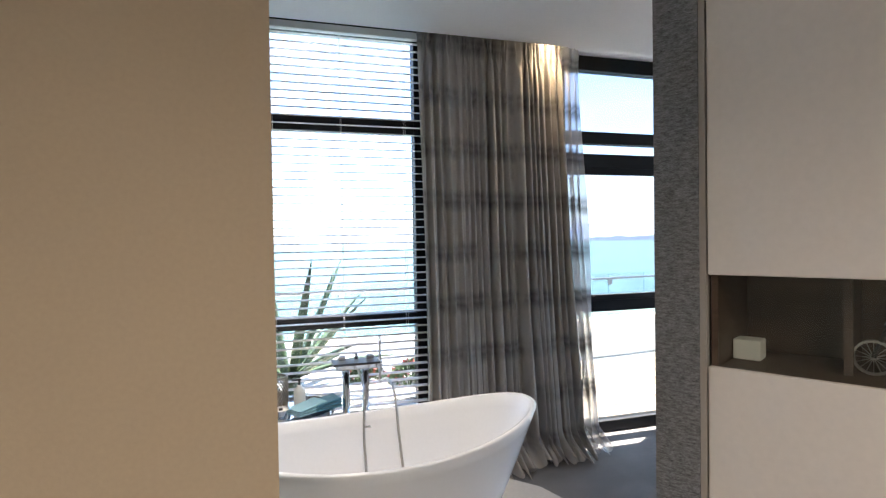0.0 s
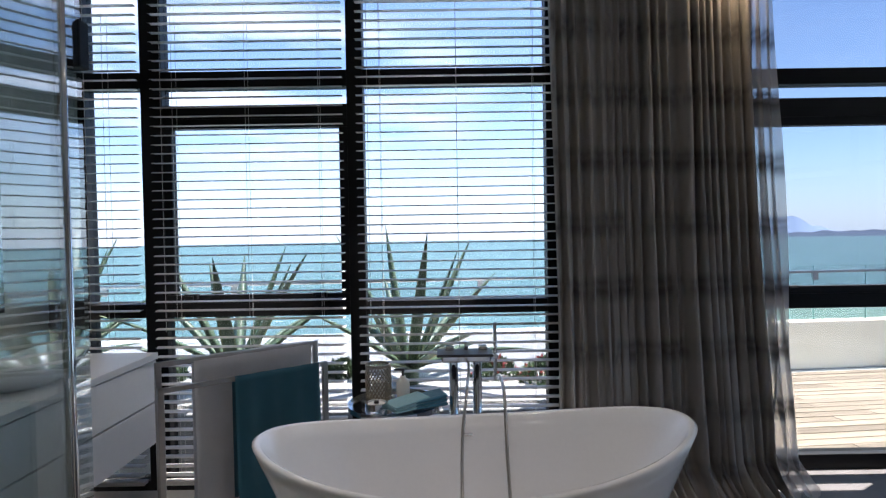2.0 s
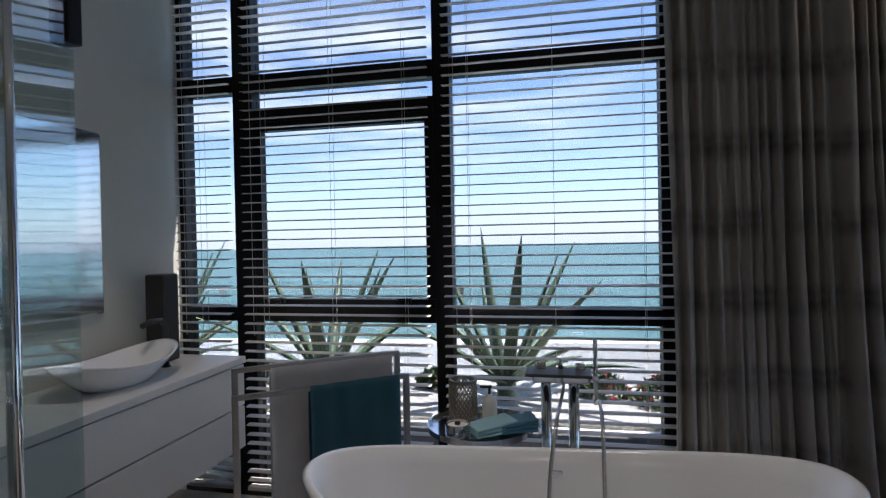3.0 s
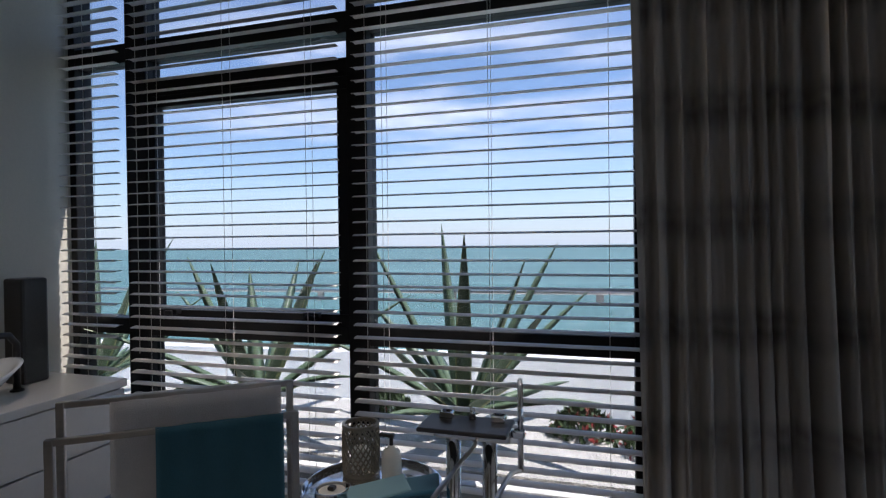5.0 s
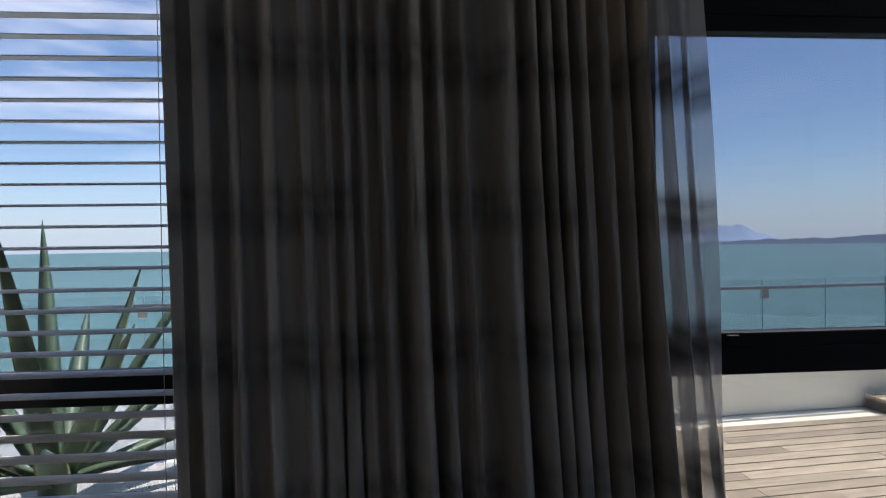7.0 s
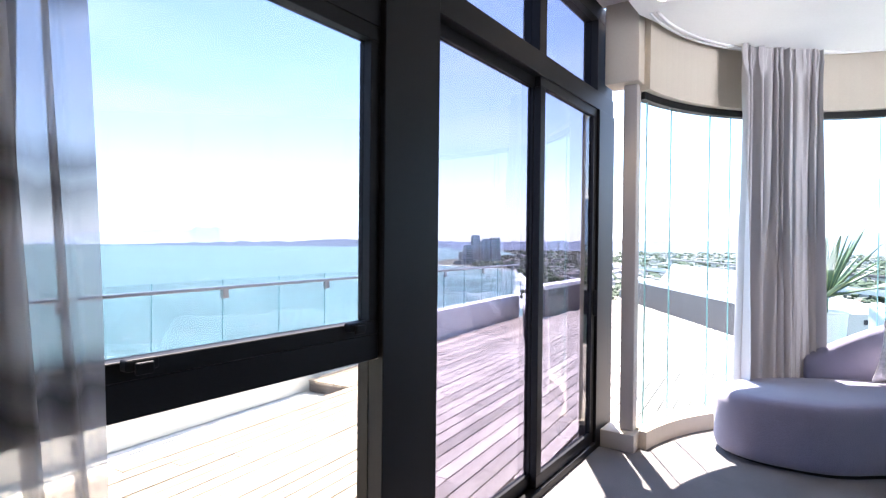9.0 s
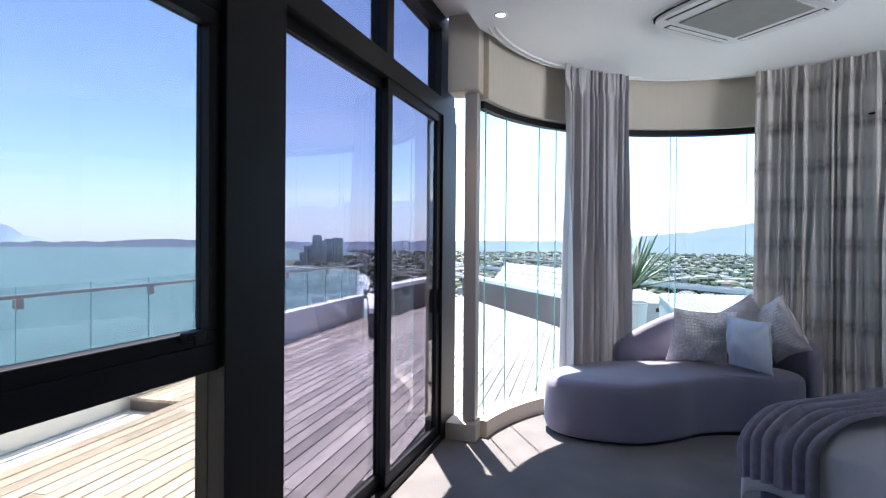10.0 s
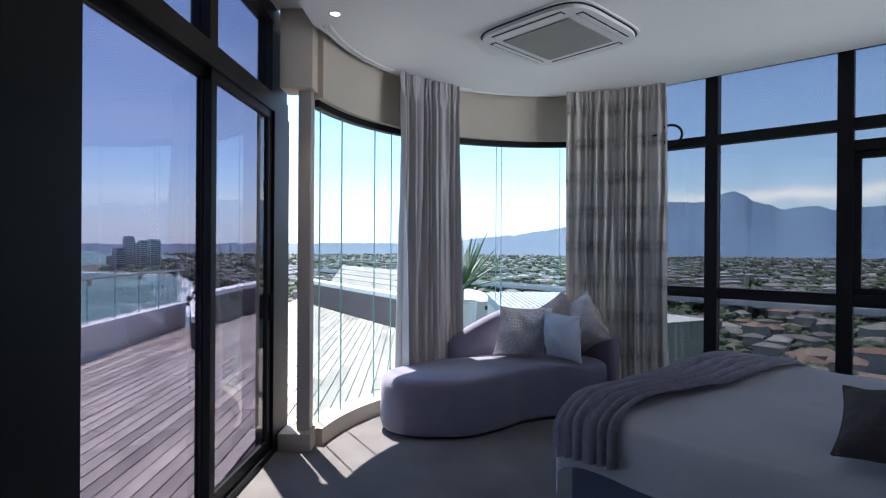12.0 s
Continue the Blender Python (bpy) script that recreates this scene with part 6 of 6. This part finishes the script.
# Far roofs get greyer, bluer tones so distance haze sits in their colour.
M["hazed_roofs"] = island_mat("hazed_roofs", [(0.149, 0.130, 0.130), (0.167, 0.174, 0.180), (0.136, 0.124, 0.124), (0.223, 0.229, 0.242), (0.112, 0.118, 0.130), (0.186, 0.161, 0.155), (0.260, 0.267, 0.273)])
town("near_houses", 620, 130, 560, 7.6, 3.2, 5, 0.22, "many low houses with red and grey roofs below the building")
town("far_houses", 3200, 500, 2800, 10, 3.4, 6, 0.18, "far rows of houses across the plain, haze painted into the roofs", "hazed_roofs")


def woods(name, count, rmin, rmax, size, seed, label):
    """Loose tree clumps between the houses, each of several uneven lobes."""
    rnd = random.Random(seed)
    v, f = [], []
    base = bmesh.new()
    bmesh.ops.create_icosphere(base, subdivisions=1, radius=1)
    bv = [x.co.copy() for x in base.verts]
    bf = [[x.index for x in q.verts] for q in base.faces]
    base.free()
    made = 0
    while made < count:
        r = rmin * (rmax / rmin) ** rnd.random()
        a = radians(rnd.uniform(-150, -58))
        x, y = -math.sin(a) * r, math.cos(a) * r
        if not inside_land(x, y):
            continue
        made += 1
        s = size * rnd.uniform(0.5, 1.3)
        for _ in range(4):
            c = Vector((x + rnd.uniform(-1, 1) * s, y + rnd.uniform(-1, 1) * s, SEA + 0.6 + s * rnd.uniform(0.4, 1.0)))
            q = s * rnd.uniform(0.45, 0.8)
            k = len(v)
            v += [tuple(c + Vector((p.x, p.y, p.z * 0.85)) * q * rnd.uniform(0.75, 1.25)) for p in bv]
            f += [[k + i for i in t] for t in bf]
    me = bpy.data.meshes.new(name)
    me.from_pydata(v, [], f)
    me.materials.append(M["tree"])
    tagged(new(name, me), label, "trees", kind="stuff")


woods("near_trees", 3000, 110, 580, 2.9, 11, "dark garden trees between the houses")
woods("far_trees", 4200, 500, 2800, 4.6, 12, "dark far woods on the plain")
# the raised motorway: a deck with two pale parapets on piers
ROAD = [Vector(p) for p in ((150, -309), (258, -198), (343, -112), (445, -20), (514, 42), (640, 150), (820, 290))]
road = thing("road", "pale raised motorway on piers through the town", "road", kind="structure")
for nm, o0, o1, z0, z1, m in (("carriageway", -8.0, 8.0, 7.2, 8.4, "asphalt"), ("road_parapet", -8.5, -8.0, 7.0, 9.5, "white_roof"), ("road_parapet", 8.0, 8.5, 7.0, 9.5, "white_roof"), ("median", -0.3, 0.3, 8.4, 9.2, "white_roof")):
    rd = bmesh.new()
    rows = []
    for i, p in enumerate(ROAD):
        d = (ROAD[min(i + 1, len(ROAD) - 1)] - ROAD[max(i - 1, 0)]).normalized()
        nrm = Vector((-d.y, d.x))
        rows.append([rd.verts.new((*(p + nrm * o), SEA + z)) for o, z in ((o0, z0), (o1, z0), (o1, z1), (o0, z1))])
    for a, c in zip(rows, rows[1:]):
        for k in range(4):
            rd.faces.new((a[k], a[(k + 1) % 4], c[(k + 1) % 4], c[k]))
    part(nm, rd, M[m], road)
for a, c in zip(ROAD, ROAD[1:]):
    for k in range(3):
        p = a.lerp(c, (k + 0.5) / 3)
        part("pier", cube(p.x - 1, p.x + 1, p.y - 1, p.y + 1, SEA + 0.5, SEA + 7.2), M["far_wall"], road)
# white crests on the sea and a line of surf along the shore
rnd = random.Random(4)
cr = bmesh.new()
for _ in range(420):
    r = 160 * (2600 / 160) ** rnd.random()
    a = radians(rnd.uniform(-70, 40))
    x, y = -math.sin(a) * r, math.cos(a) * r
    if inside_land(x + 12, y - 12):
        continue
    L = rnd.uniform(1.5, 7) * (0.5 + r / 900)
    m = pose(x, y, SEA + 0.12, 0, 0, rnd.uniform(-14, 10))
    vs = [cr.verts.new(m @ Vector(p)) for p in ((-L, 0, 0), (-L * 0.3, -0.25 * L ** 0.5, 0.1), (L, 0.1, 0), (L * 0.2, 0.3 * L ** 0.5, 0.1))]
    cr.faces.new(vs)
tagged(part("sea_crests", cr, M["surf"]), "scattered white wave crests on the sea", "waves", kind="stuff")
sf = bmesh.new()
for i in range(4, 10):
    p, q = Vector(coast[i]), Vector(coast[i + 1])
    for k in range(5):
        a, e = p.lerp(q, k / 5), p.lerp(q, (k + 1) / 5)
        n = Vector((-(e - a).y, (e - a).x)).normalized()
        w0, w1 = rnd.uniform(3, 12), rnd.uniform(3, 12)
        vs = [sf.verts.new((*(a + o), SEA + 0.74 - (0.5 if j > 1 else 0))) for j, o in ((0, -n * 3), (2, n * w0))] + [sf.verts.new((*(e + o), SEA + 0.74 - (0.5 if j > 1 else 0))) for j, o in ((2, n * w1), (0, -n * 3))]
        sf.faces.new(vs)
tagged(part("surf_line", sf, M["surf"]), "white surf along the shore of the bay", "waves", kind="stuff")

# ---- deck boards, those near the door as pieces ----
board_mesh = {}


def deck_outline(x, y):
    """Whether a board centre lies on the open deck."""
    c, q = math.cos(radians(DECK_TURN)), math.sin(radians(DECK_TURN))
    along, across = x * c + y * q, y * c - x * q
    if across > DECK_FAR - 0.05 or x > 17.2 or x < 1.62 or (along < STEP_X and across > DECK_NEAR):
        return False
    if x > 12.0 and y > 6.99:
        return False
    if x < 5.9 and y < 3.9:
        return False
    if x >= 5.9:
        if math.hypot(x - BOW.x, y - BOW.y) < BOW_R + 0.30 or (x < 7.4 and y < 1.6):
            return False
        if y < 2.35 + (x - 10.4) * 0.655 and x > 10.3:
            return False
        if x <= 10.4 and y < 1.95 + max(0, x - 9.2) * 0.4:
            return False
    return True


deck = thing("deck", "weathered grey-brown timber deck boards with dark gaps", "deck", (0, 0, 0), DECK_TURN, kind="structure")
rnd = random.Random(17)
rest = bmesh.new()
PITCH, WIDE, LONG = 0.115, 0.1045, 1.9
todo = []
for r in range(-8, 62):
    y = 0.6 + r * PITCH
    x = STEP_X if y > DECK_NEAR else 0.9 + rnd.uniform(0, LONG)
    while x < 17.5:
        ln = LONG * rnd.choice((0.75, 1.0, 1.0, 1.2))
        ends = [Vector(((x + 0.05) * math.cos(radians(DECK_TURN)) - y * math.sin(radians(DECK_TURN)), (x + 0.05) * math.sin(radians(DECK_TURN)) + y * math.cos(radians(DECK_TURN)))),
                Vector(((x + ln) * math.cos(radians(DECK_TURN)) - y * math.sin(radians(DECK_TURN)), (x + ln) * math.sin(radians(DECK_TURN)) + y * math.cos(radians(DECK_TURN))))]
        if all(deck_outline(p.x, p.y) for p in ends):
            todo.append((x, y, ln, ends[0]))
        elif any(deck_outline(p.x, p.y) for p in ends):
            for k in range(4):
                xs = x + ln * k / 4
                p = Vector(((xs + ln / 8) * math.cos(radians(DECK_TURN)) - y * math.sin(radians(DECK_TURN)), (xs + ln / 8) * math.sin(radians(DECK_TURN)) + y * math.cos(radians(DECK_TURN))))
                if deck_outline(p.x, p.y):
                    todo.append((xs, y, ln / 4, p))
        x += ln
near = sorted(todo, key=lambda q: (q[3] - Vector((4.6, 4.6))).length)
for i, (x, y, ln, _) in enumerate(near):
    z = -0.034
    dz = rnd.uniform(-0.0015, 0.0015)
    if i < 300:
        key = round(ln, 3)
        if key not in board_mesh:
            board_mesh[key] = from_bm("deck_board", cube(0.003, ln - 0.003, -WIDE / 2, WIDE / 2, 0.0, 0.026), M["deck"])
        ob = new("deck_board", board_mesh[key])
        ob.parent = deck
        ob.matrix_basis = pose(x, y, z + dz)
    else:
        box(rest, x + 0.003, x + ln - 0.003, y - WIDE / 2, y + WIDE / 2, z + dz, z + dz + 0.026)
far_boards = part("far_deck_boards", rest, M["deck"], deck)
tagged(far_boards, kind="stuff")
